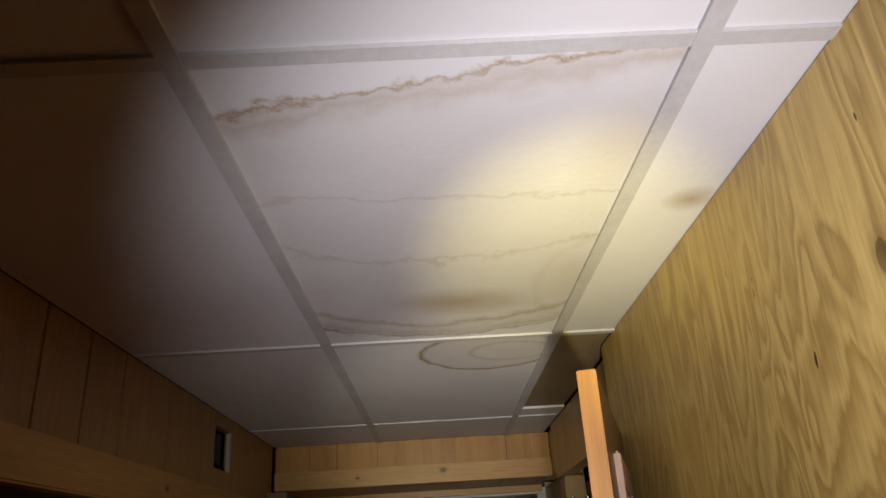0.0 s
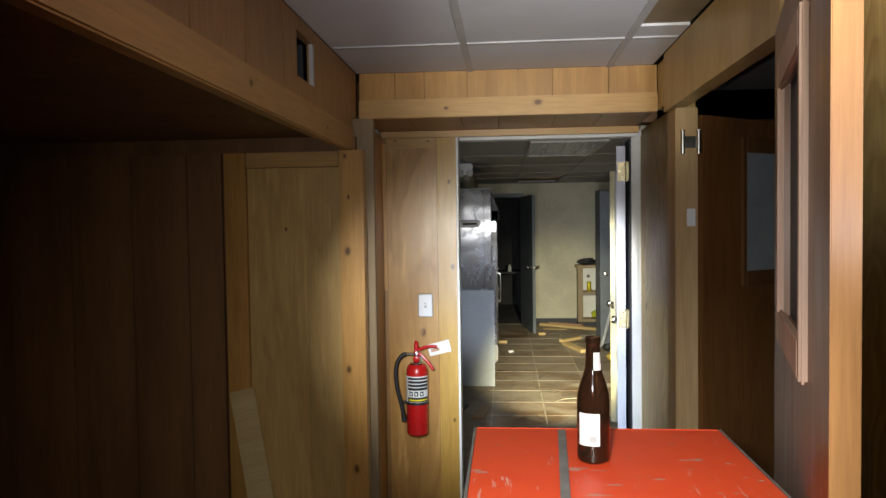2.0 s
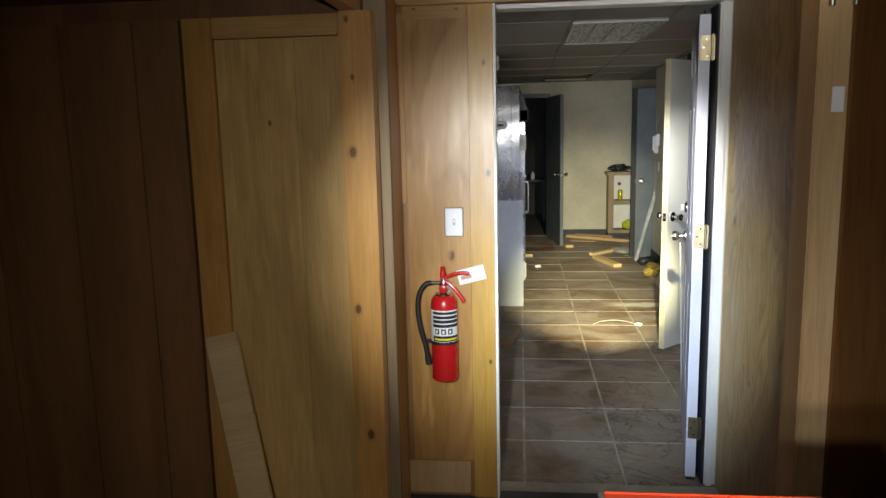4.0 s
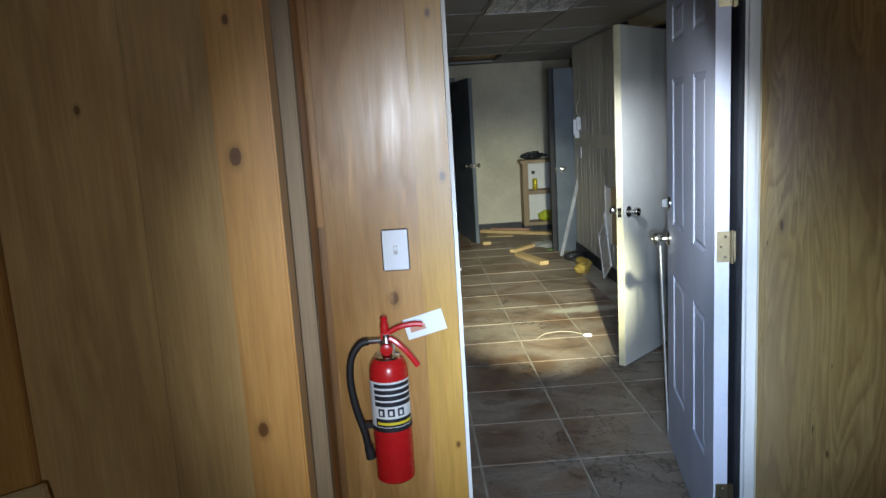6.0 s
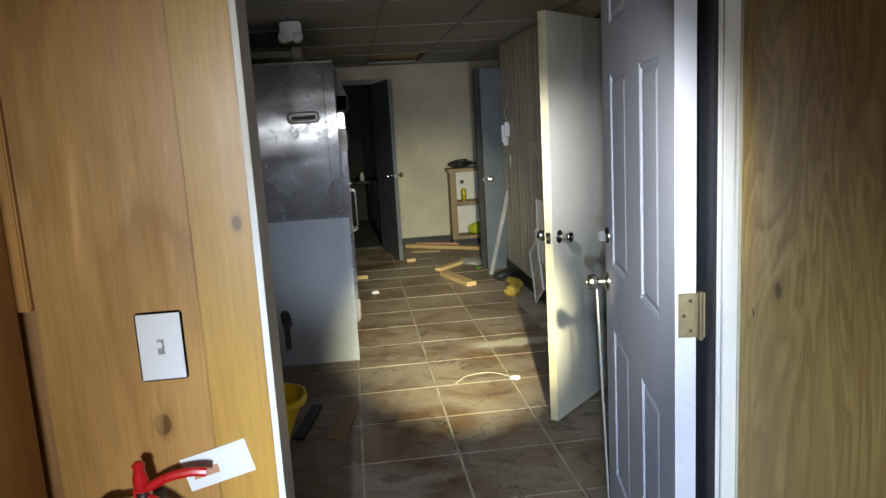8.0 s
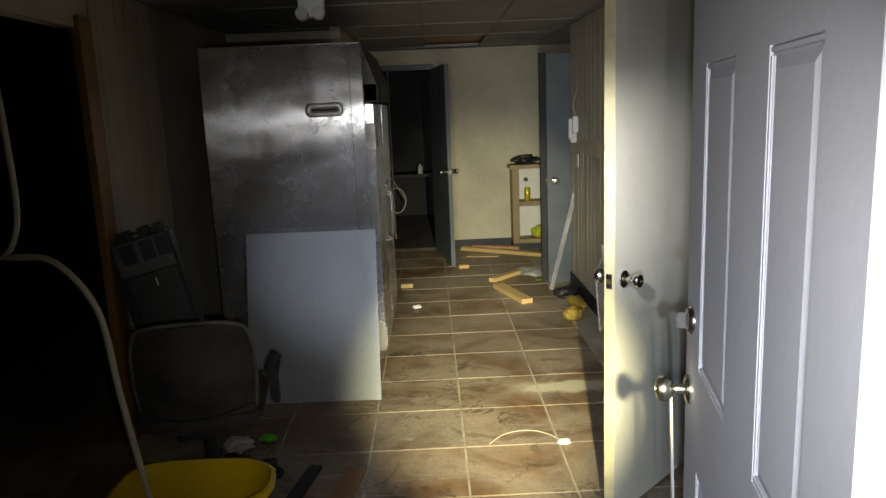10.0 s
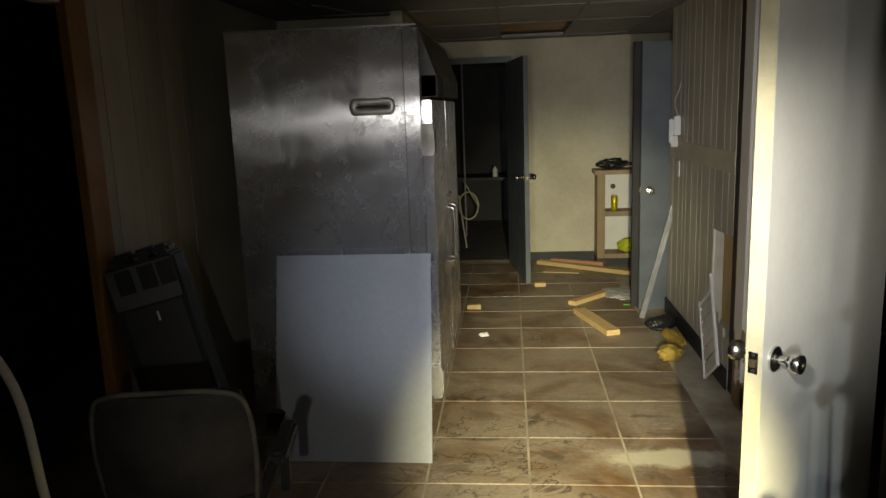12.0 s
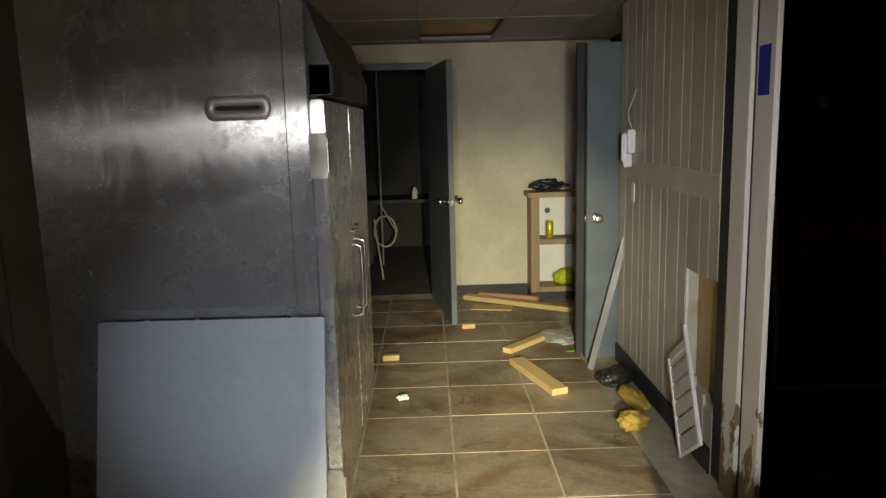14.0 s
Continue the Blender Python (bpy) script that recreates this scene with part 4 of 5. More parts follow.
def beer_bottle():
    b = thing("beer_bottle", "brown glass beer bottle with a white label on the red cabinet", "bottle", pose(1.020, 0.0, 1.2305) @ Matrix.Scale(0.895, 4))
    outer = [(0.026, 0.0), (0.0305, 0.004), (0.0312, 0.012), (0.0312, 0.118), (0.030, 0.132), (0.0255, 0.150), (0.019, 0.168), (0.0155, 0.182), (0.0138, 0.215), (0.0138, 0.226), (0.0152, 0.228), (0.0152, 0.238), (0.0142, 0.241)]
    hollow = [(max(r - 0.0028, 0.004), max(z, 0.006)) for r, z in outer[::-1]]
    part("glass", lathe(bmesh.new(), outer + hollow, 32), BOTTLE, b, "", True)
    bm = bmesh.new()
    n = 14
    rings = []
    for z in (0.036, 0.098):
        rings.append([bm.verts.new((0.0316 * math.cos(a), 0.0316 * math.sin(a), z)) for a in [radians(208 + 78 * k / n) for k in range(n + 1)]])
    for k in range(n):
        bm.faces.new((rings[0][k], rings[0][k + 1], rings[1][k + 1], rings[1][k]))
    lab = part("label", bm, PAPER, b, "white paper label", True)
    bm = bmesh.new()
    for k in range(7):
        a0, a1 = radians(252 + k * 3.2), radians(252 + k * 3.2 + 1.5)
        v = [bm.verts.new((0.0318 * math.cos(a), 0.0318 * math.sin(a), z)) for a, z in ((a0, 0.043), (a1, 0.043), (a1, 0.055), (a0, 0.055))]
        bm.faces.new(v)
    part("print", bm, INK, lab)
    bm = bmesh.new()
    rings = []
    for z, r in ((0.178, 0.0168), (0.212, 0.0144)):
        rings.append([bm.verts.new((r * math.cos(a), r * math.sin(a), z)) for a in [radians(268 + 60 * k / 8) for k in range(9)]])
    for k in range(8):
        bm.faces.new((rings[0][k], rings[0][k + 1], rings[1][k + 1], rings[1][k]))
    part("neck_label", bm, PAPER, b, "white neck label", True)
    part("dregs", lathe(bmesh.new(), [(0.022, 0.0075), (0.0270, 0.012), (0.0270, 0.040)], 24), INK, b)


beer_bottle()


def extinguisher():
    e = thing("fire_extinguisher", "red fire extinguisher with a black hose hung on the plywood wall", "extinguisher", pose(0.412, 2.427, 0.565))
    body = [(0.050, 0.0), (0.0555, 0.006), (0.0555, 0.315), (0.053, 0.338), (0.044, 0.356), (0.028, 0.366)]
    cyl = part("cylinder", lathe(bmesh.new(), body, 36), TORCH_RED, e, "", True)
    bm = bmesh.new()
    n = 24
    rings = [[bm.verts.new((0.0562 * math.cos(a), 0.0562 * math.sin(a), z)) for a in [radians(190 + 160 * k / n) for k in range(n + 1)]] for z in (0.172, 0.305)]
    for k in range(n):
        bm.faces.new((rings[0][k], rings[0][k + 1], rings[1][k + 1], rings[1][k]))
    lab = part("label", bm, PAPER, e, "white and black instruction label", True)

    def band(a0, a1, z0, z1, mat, name, r=0.0566):
        bm = bmesh.new()
        k0 = 10
        rr = [[bm.verts.new((r * math.cos(a), r * math.sin(a), z)) for a in [radians(a0 + (a1 - a0) * k / k0) for k in range(k0 + 1)]] for z in (z0, z1)]
        for k in range(k0):
            bm.faces.new((rr[0][k], rr[0][k + 1], rr[1][k + 1], rr[1][k]))
        part(name, bm, mat, lab, "", True)

    for z0, z1 in ((0.288, 0.299), (0.270, 0.282), (0.252, 0.265), (0.234, 0.247)):
        band(222, 345, z0, z1, INK, "text_bar")
    for a in (233, 262, 291):
        band(a, a + 20, 0.205, 0.228, INK, "pictogram")
        band(a + 5, a + 14, 0.209, 0.222, PAPER, "pictogram_mark", 0.0569)
    band(222, 345, 0.174, 0.198, INK, "brand_band")
    band(228, 338, 0.180, 0.188, YELLOW_INK, "brand_bar", 0.0569)
    part("strap", lathe(bmesh.new(), [(0.0555, 0.158), (0.0575, 0.159), (0.0575, 0.171), (0.0555, 0.172)], 36), RUBBER, e, "black hose strap", True)
    clip = part("hose_clip", B(-0.088, -0.050, -0.018, 0.008, 0.158, 0.170, bevel=0.003), RUBBER, e)
    part("collar", lathe(bmesh.new(), [(0.036, 0.360), (0.036, 0.368), (0.022, 0.372)], 28), CHROME, e, "bright collar", True)
    valve = part("valve", lathe(bmesh.new(), [(0.018, 0.370), (0.018, 0.405), (0.014, 0.41), (0.014, 0.43)], 20), CHROME, e, "metal valve body", True)
    part("gauge", lathe(bmesh.new(), [(0.017, 0.0), (0.017, 0.010), (0.014, 0.012)], 20, pose(0.0, -0.017, 0.390, 90, 0, 0)), TORCH_RED, valve, "round pressure gauge", True)
    part("outlet", rod(bmesh.new(), (-0.015, -0.004, 0.412), (-0.05, -0.006, 0.412), 0.008), CHROME, valve)
    bm = B(-0.014, 0.012, -0.011, 0.011, 0.412, 0.436, bevel=0.003)
    part("handle_yoke", bm, TORCH_RED, e)
    bm = tube(bmesh.new(), [(0.0, 0, 0.428), (0.04, 0, 0.446), (0.08, 0, 0.452), (0.105, 0, 0.449)], 0.008, 8)
    part("carry_handle", bm, TORCH_RED, e, "", True)
    bm = tube(bmesh.new(), [(0.01, -0.008, 0.418), (0.035, -0.012, 0.40), (0.065, -0.014, 0.365), (0.085, -0.015, 0.335)], 0.0085, 8)
    part("squeeze_lever", bm, TORCH_RED, e, "", True)
    part("pin_cap", lathe(bmesh.new(), [(0.012, 0.436), (0.013, 0.452), (0.009, 0.466), (0.011, 0.474), (0.006, 0.480)], 14, pose(-0.002, 0, 0, 0, 0, 0)), TORCH_RED, e, "", True)
    part("hose", tube(bmesh.new(), [(-0.05, -0.006, 0.412), (-0.075, -0.008, 0.405), (-0.101, -0.010, 0.365), (-0.108, -0.012, 0.30), (-0.098, -0.014, 0.22), (-0.080, -0.014, 0.15), (-0.072, -0.014, 0.10)], 0.0105, 12), RUBBER, e, "black rubber hose", True)
    part("nozzle", rod(bmesh.new(), (-0.072, -0.014, 0.105), (-0.067, -0.014, 0.068), 0.0125, 0.014), GREY_PLASTIC, e)
    part("bracket", B(-0.02, 0.02, 0.052, 0.060, 0.05, 0.40), GREY_TRIM, e)


extinguisher()
bm = B(-0.058, 0.058, -0.001, 0.001, -0.031, 0.031)
card = single("inspection_card", bm, PAPER, "white paper card pinned behind the extinguisher handle", "card", pose(0.524, 2.4835, 0.998, 0, -14, 0))
part("print", B(-0.045, 0.0, -0.0016, -0.001, -0.012, 0.004), PINK_PINE, card)


def light_switch():
    s = thing("light_switch", "white toggle light switch on the plywood wall", "switch", pose(0.455, 2.487, 1.221))
    part("plate", B(-0.0385, 0.0385, -0.006, 0.0, -0.060, 0.060, bevel=0.003), SWITCH, s)
    part("slot", B(-0.0055, 0.0055, -0.0068, -0.006, -0.013, 0.013), GREY_TRIM, s)
    part("toggle", B(-0.0038, 0.0038, -0.015, -0.0068, -0.001, 0.010, bevel=0.0015), SWITCH, s)
    for z in (-0.030, 0.030):
        part("screw", rod(bmesh.new(), (0, -0.0072, z), (0, -0.0058, z), 0.003, None, 10), SWITCH, s)


light_switch()


def post_hinge():
    h = thing("cabinet_hinge", "chrome spring hinge screwed on the pale post", "hinge", pose(1.585, 1.618, 1.945))
    part("leaf", B(-0.024, 0.024, -0.003, 0.0, -0.022, 0.022, bevel=0.001), CHROME, h)
    for x in (-0.030, 0.030):
        part("barrel", rod(bmesh.new(), (x, -0.008, -0.046), (x, -0.008, 0.046), 0.0085), CHROME, h)


post_hinge()
single("strike_plate", B(-0.016, 0.016, -0.003, 0, -0.034, 0.034, bevel=0.001), SWITCH, "pale strike plate on the post", "plate", pose(1.588, 1.619, 1.655))

# two half-glazed doors of the side opening
def glazed_door(label, m, W, u0, u1, z0, z1, face, edge, moulding, pane, handle):
    T = 0.030
    d = thing("glazed_door", label, "door", m)
    bm = bmesh.new()
    for q in ((0, u0, 0.012, 2.055), (u1, W - 0.004, 0.012, 2.055), (u0 + 0.0002, u1 - 0.0002, 0.012, z0), (u0 + 0.0002, u1 - 0.0002, z1, 2.055)):
        box(bm, q[0], q[1], -T / 2, T / 2, q[2], q[3])
    part("leaf", bm, face, d)
    part("raw_edge", B(W - 0.0038, W, -T / 2 - 0.001, T / 2 + 0.001, 0.012, 2.057, bevel=0.0015), edge, d, "raw reddish pine edge")
    part("pane", B(u0, u1, -0.004, 0.004, z0, z1), pane, d)
    for side in (1, -1):
        y0, y1 = side * T / 2, side * (T / 2 + 0.012)
        for q in ((u0 - 0.018, u0 + 0.010, z0 - 0.05, z1 + 0.05), (u1 - 0.010, u1 + 0.018, z0 - 0.05, z1 + 0.05), (u0 + 0.0105, u1 - 0.0105, z0 - 0.05, z0 + 0.012), (u0 + 0.0105, u1 - 0.0105, z1 - 0.012, z1 + 0.05)):
            part("moulding", B(q[0], q[1], y0, y1, q[2], q[3], bevel=0.004), moulding, d)
    if handle:
        part("latch_plate", B(W - 0.28, W - 0.20, T / 2, T / 2 + 0.01, 1.27, 1.32, bevel=0.004), BLACK, d)
        part("latch_plate", B(W - 0.28, W - 0.20, -T / 2 - 0.01, -T / 2, 1.27, 1.32, bevel=0.004), BLACK, d)
    return d


glazed_door("open brown half-glazed door with a raw reddish edge", pose(1.482, 0.40, 0, 0, 0, 254.2), 0.86, 0.24, 0.625, 1.46, 1.90, BROWN_DOOR, RED_PINE, DULL_PINE, GREY_PLASTIC, False)
glazed_door("open brown half-glazed door with a frosted pane", pose(1.635, 1.68, 0, 0, 0, 36), 0.86, 0.25, 0.58, 1.42, 1.93, BROWN_VENEER, BROWN_VENEER, PANEL_DARK, PANE_PALE, True)

single("paper_sheet", B(-0.07, 0.07, -0.10, 0.10, 0, 0.0015), PAPER, "torn sheet of paper on the floor", "paper", pose(0.33, 2.29, -0.003, 2, 0, 24))
single("leaning_board", B(-0.055, 0.055, -0.010, 0.010, 0, 0.99, bevel=0.003), SCRAP, "loose board leaning in the dim alcove", "board", pose(-0.03, 1.55, 0.0, -11, -13.5, 0))

# ---- corridor: things ----
def refrigerator():
    f = thing("refrigerator", "stained stainless steel reach-in refrigerator with two doors", "refrigerator", pose(0, 6.35, 0))
    part("body", B(-0.19, 0.70, 0.0, 1.60, 0.10, 1.995, bevel=0.006), STEEL, f)
    part("plinth", B(-0.16, 0.62, 0.06, 1.54, 0.0, 0.0985), BLACK, f)
    part("face_frame", B(0.7005, 0.725, 0.004, 1.596, 0.105, 1.99, bevel=0.004), STEEL, f)
    part("seam", B(0.652, 0.655, -0.0012, 0.0, 0.12, 1.98), INK, f)
    for k, (a, b) in enumerate(((0.03, 0.785), (0.80, 1.56))):
        d = part("door", B(0.728, 0.775, a, b, 0.17, 1.66, bevel=0.006), STEEL, f, "steel door with a bar handle")
        part("gasket", B(0.7255, 0.7278, a + 0.02, b - 0.02, 0.19, 1.64), RUBBER, d)
        y = b - 0.07 if k == 0 else a + 0.07
        bm = tube(bmesh.new(), [(0.775, y, 1.06), (0.80, y, 1.055), (0.812, y, 1.02), (0.812, y, 0.78), (0.80, y, 0.745), (0.775, y, 0.74)], 0.008, 10)
        part("handle", bm, CHROME, d, "chrome bar handle", True)
        part("lock", rod(bmesh.new(), (0.775, y, 1.12), (0.79, y, 1.12), 0.013), CHROME, d)
    for z in (1.40, 0.2):
        h = part("hinge", B(0.725, 0.782, -0.004, 0.026, z, z + 0.15, bevel=0.003), GREY_TRIM, f, "grey cam hinge")
        part("hinge_knuckle", rod(bmesh.new(), (0.783, 0.010, z + 0.02), (0.783, 0.010, z + 0.13), 0.010), CHROME, h)
    bm = bmesh.new()
    prof = [(0.7255, 1.66), (0.80, 1.68), (0.80, 1.78), (0.7255, 1.99)]
    ring = [[bm.verts.new((x, y, z)) for x, z in prof] for y in (0.03, 1.57)]
    for k in range(4):
        bm.faces.new((ring[0][k], ring[0][(k + 1) % 4], ring[1][(k + 1) % 4], ring[1][k]))
    bm.faces.new(ring[0])
    bm.faces.new(ring[1][::-1])
    part("compressor_cover", bm, BLACK, f, "black sloping compressor cover")
    part("light_box", B(0.728, 0.81, 0.03, 0.32, 1.672, 1.775, bevel=0.004), GREY_PLASTIC, f)
    ringm = bmesh.new()
    pts = []
    for k in range(24):
        a = 2 * math.pi * k / 24
        x = 0.50 + 0.068 * (1 if math.cos(a) > 0 else -1) + 0.024 * math.cos(a)
        pts.append((x, 1.637 + 0.024 * math.sin(a)))
    inner = [(0.50 + (x - 0.50) * 0.92, 1.637 + (z - 1.637) * 0.74) for x, z in pts]
    rings = []
    for k in range(9):
        a = math.pi * k / 8
        grow, lift = 0.017 * math.cos(a), 0.0005 + 0.008 * math.sin(a)
        rings.append([ringm.verts.new((x + grow * (x - 0.50) / 0.09, -lift, z + grow * (z - 1.637) / 0.024)) for x, z in pts])
    for a, b in zip(rings, rings[1:]):
        for k in range(24):
            ringm.faces.new((a[k], a[(k + 1) % 24], b[(k + 1) % 24], b[k]))
    grip = part("grip_ring", ringm, LIT_RIM, f, "rim of a recessed grip, highlight put in its pale steel", True)
    bm = bmesh.new()
    bm.faces.new([bm.verts.new((x, -0.0012, z)) for x, z in inner])
    part("grip_recess", bm, BLACK, grip)
    part("top_lip", B(-0.19, 0.72, 0.0, 1.6, 1.9955, 2.004), GREY_TRIM, f)


refrigerator()
bm = bmesh.new()
outline = [(0.035, 0.0), (0.75, 0.0), (0.75, 0.976), (0.0, 0.976), (0.0, 0.25), (0.024, 0.242), (0.046, 0.232), (0.041, 0.20), (0.018, 0.165), (0.026, 0.14), (0.040, 0.118), (0.026, 0.09), (0.032, 0.04)]
front = bm.faces.new([bm.verts.new((x, -0.006, z)) for x, z in outline])
out = bmesh.ops.extrude_face_region(bm, geom=[front])["geom"]
for v in (g for g in out if isinstance(g, bmesh.types.BMVert)):
    v.co.y = 0.006
single("grey_sheet", bm, GREY_PANEL, "smooth grey board leaning against the refrigerator", "board", pose(0.004, 6.045, 0, -14.0, 0, -1))


def shelf_unit():
    s = thing("shelf_unit", "low wooden shelf unit with a white back at the end wall", "shelf", pose(2.0, 10.22, 0))
    part("side", B(0.0, 0.075, 0.0, 0.26, 0.075, 0.92, bevel=0.003), SHELF_WOOD, s)
    part("side", B(0.60, 0.66, 0.0, 0.26, 0.075, 0.92, bevel=0.003), SHELF_WOOD, s)
    part("top", B(-0.03, 0.69, -0.03, 0.265, 0.921, 0.965, bevel=0.004), SHELF_WOOD, s, "brown top board")
    part("shelf", B(0.076, 0.599, 0.01, 0.255, 0.50, 0.55, bevel=0.003), SHELF_WOOD, s)
    part("shelf", B(0.076, 0.599, 0.005, 0.255, 0.075, 0.12, bevel=0.003), SHELF_WOOD, s)
    part("back", B(0.076, 0.599, 0.2555, 0.264, 0.121, 0.92), WHITE_TRIM, s, "white back panel")
    part("plinth", B(0.0, 0.66, 0.02, 0.26, 0.0, 0.0745), BASE_GAP_BLACK, s)
    part("cable_hole", rod(bmesh.new(), (0.185, 0.2538, 0.775), (0.185, 0.2553, 0.775), 0.026, None, 18), INK, s)
    part("stain", B(0.42, 0.46, 0.2545, 0.2553, 0.75, 0.82), PINK_PINE, s)


shelf_unit()


def crumple(name, r, squash, mat, label, category, m, seed, rough=0.35):
    bm = bmesh.new()
    bmesh.ops.create_icosphere(bm, subdivisions=4, radius=r)
    off = Vector((seed * 3.7, seed * 1.3, seed * 7.1))
    for v in bm.verts:
        d = v.co.normalized()
        k = 1 + rough * noise.fractal(d * 1.7 + off, 0.8, 2.1, 4) + rough * 0.5 * (1 - abs(noise.noise(d * 3.1 + off)))
        v.co = Vector((v.co.x * squash[0], v.co.y * squash[1], v.co.z * squash[2])) * k
    low = min(v.co.z for v in bm.verts)
    for v in bm.verts:
        v.co.z = max(v.co.z - low * 0.85, 0.0)
    return single(name, bm, mat, label, category, m, "", True)


crumple("yellow_hat", 0.085, (1.25, 1.0, 0.8), LIME, "crumpled lime yellow cap on the bottom shelf", "cap", pose(2.33, 10.33, 0.121), 2, 0.22)
can = single("drink_can", lathe(bmesh.new(), [(0.028, 0), (0.033, 0.006), (0.033, 0.14), (0.024, 0.152), (0.024, 0.156)], 24), CAN, "yellow drink can on the middle shelf", "can", pose(2.175, 10.29, 0.551), "", True)
part("lid", lathe(bmesh.new(), [(0.022, 0.1555), (0.020, 0.1575)], 20), CHROME, can)
crumple("black_glove", 0.07, (1.8, 0.9, 0.6), BLACK, "crumpled black glove on the shelf top", "glove", pose(2.17, 10.33, 0.966), 5, 0.5)


def lumber(name, a, b, w, h, mat, label, lift=0.0, group="loose lumber on the floor"):
    a, b = Vector(a), Vector(b)
    n = (b - a).length
    bm = B(0, n, -w / 2, w / 2, 0, h, bevel=0.002)
    ang = math.degrees(math.atan2(b.y - a.y, b.x - a.x))
    tilt = -math.degrees(math.asin((b.z - a.z) / n))
    return single(name, bm, mat, label, "lumber", pose(a.x, a.y, a.z + lift, 0, tilt, ang), group)


lumber("timber", (1.42, 10.36, 0.004), (2.42, 9.70, 0.004), 0.085, 0.04, SCRAP, "long raw pine stud lying on the tiles")
lumber("timber", (1.55, 10.42, 0.001), (2.06, 10.19, 0.001), 0.06, 0.045, PINK_PINE, "short pinkish stud beside the long one")
lumber("wood_sheet", (1.46, 10.03, 0.001), (1.80, 9.96, 0.001), 0.16, 0.008, SCRAP, "thin offcut lying flat on the tiles")
lumber("timber", (1.62, 8.74, 0.001), (2.03, 9.17, 0.001), 0.07, 0.035, SCRAP, "raw pine stick lying on the tiles")
lumber("timber", (1.66, 8.52, 0.001), (1.845, 7.93, 0.001), 0.10, 0.04, SCRAP, "raw pine board with a sawn end on the tiles")
lumber("wood_block", (1.34, 9.40, 0.001), (1.44, 9.41, 0.001), 0.06, 0.035, SCRAP, "small pale wood block on the tiles")
lumber("wood_block", (0.77, 8.67, 0.001), (0.88, 8.68, 0.001), 0.05, 0.035, SCRAP, "small pale wood block beside the refrigerator")
lumber("wood_strip", (0.69, 5.22, 0.001), (0.62, 4.80, 0.001), 0.10, 0.012, PANEL, "flat brown offcut on the dirty tiles")
lumber("wood_strip", (0.50, 5.24, 0.001), (0.42, 4.82, 0.001), 0.06, 0.02, BLACK, "dark strip lying on the dirty tiles")
crumple("plastic_film", 0.10, (1.3, 1.5, 0.18), PLASTIC_FILM, "crumpled clear film on the tiles", "film", pose(2.07, 9.03, 0.001), 8, 0.5)
single("plastic_strip", B(-0.06, 0.06, -0.012, 0.012, 0, 0.006, bevel=0.002), GREEN, "small green plastic strip on the tiles", "strip", pose(2.09, 8.74, 0.001, 0, 0, 10))
crumple("yellow_rag", 0.062, (1.1, 1.0, 0.75), GLOVE, "crumpled yellow work glove on the floor", "glove", pose(2.13, 7.42, 0.001), 11, 0.32)
crumple("yellow_rag", 0.052, (0.8, 2.6, 0.8), GLOVE, "crumpled yellow work glove by the baseboard", "glove", pose(2.215, 7.72, 0.001, 0, 0, 12), 13, 0.32)
crumple("rubber_pad", 0.085, (1.25, 0.75, 0.6), BLACK, "crumpled black rubber pad against the baseboard", "pad", pose(2.20, 8.06, 0.001, 0, 0, 20), 31, 0.25)
crumple("white_scrap", 0.022, (1.4, 1.0, 0.6), PAPER, "small white paper scrap on the tiles", "scrap", pose(0.93, 7.93, 0.001), 17, 0.4)
crumple("green_scrap", 0.030, (1.3, 0.9, 0.45), GREEN, "small bright green wrapper on the floor", "wrapper", pose(0.21, 5.56, 0.001), 19, 0.4)
crumple("pale_rubble", 0.05, (1.2, 1.0, 0.5), PLASTIC_FILM, "broken pale lump beside the chair", "rubble", pose(0.08, 5.47, 0.001), 23, 0.5)
single("thin_wire", tube(bmesh.new(), [(1.32, 5.40, 0.003), (1.40, 5.50, 0.003), (1.52, 5.535, 0.003), (1.62, 5.48, 0.003), (1.69, 5.36, 0.003)], 0.0022, 6), HOSE_WHITE, "thin pale wire curled on the tiles", "wire", Matrix(), "", True)
crumple("white_scrap", 0.018, (1.4, 1.0, 0.6), PAPER, "small white paper scrap by the wire", "scrap", pose(1.68, 5.37, 0.001), 29, 0.4)

# leaning strip, grille and fittings on the panelled wall
single("metal_channel", B(-0.02, 0.02, -0.008, 0.008, 0, 0.96, bevel=0.002), DARK_METAL, "grey metal channel leaning by the grey door", "channel", pose(2.115, 8.36, 0.0, -7, 14.5, -10))


def grille():
    g = thing("air_grille", "white slatted air grille leaning under the wall hole", "grille", pose(2.262, 6.85, 0.172, 0, 0, 0) @ pose(0, 0, 0, 0, 4.5, 0) @ pose(0, 0, 0, -37, 0, 0))
    L, Wd = 0.44, 0.27
    part("rail", B(-0.008, 0.008, 0, 0.022, 0, L + 0.12, bevel=0.002), WHITE_TRIM, g)
    part("rail", B(-0.008, 0.008, Wd - 0.022, Wd, 0.0, L + 0.04, bevel=0.002), WHITE_TRIM, g)
    for k in range(6):
        z = 0.02 + k * 0.082
        part("slat", B(-0.003, 0.003, 0.023, Wd - 0.023, z, z + 0.07, bevel=0.001), PLASTIC_FILM, g)
    for z in (0.0, L + 0.01):
        part("end_rail", B(-0.006, 0.006, 0.023, Wd - 0.023, z, z + 0.015, bevel=0.002), WHITE_TRIM, g)


grille()


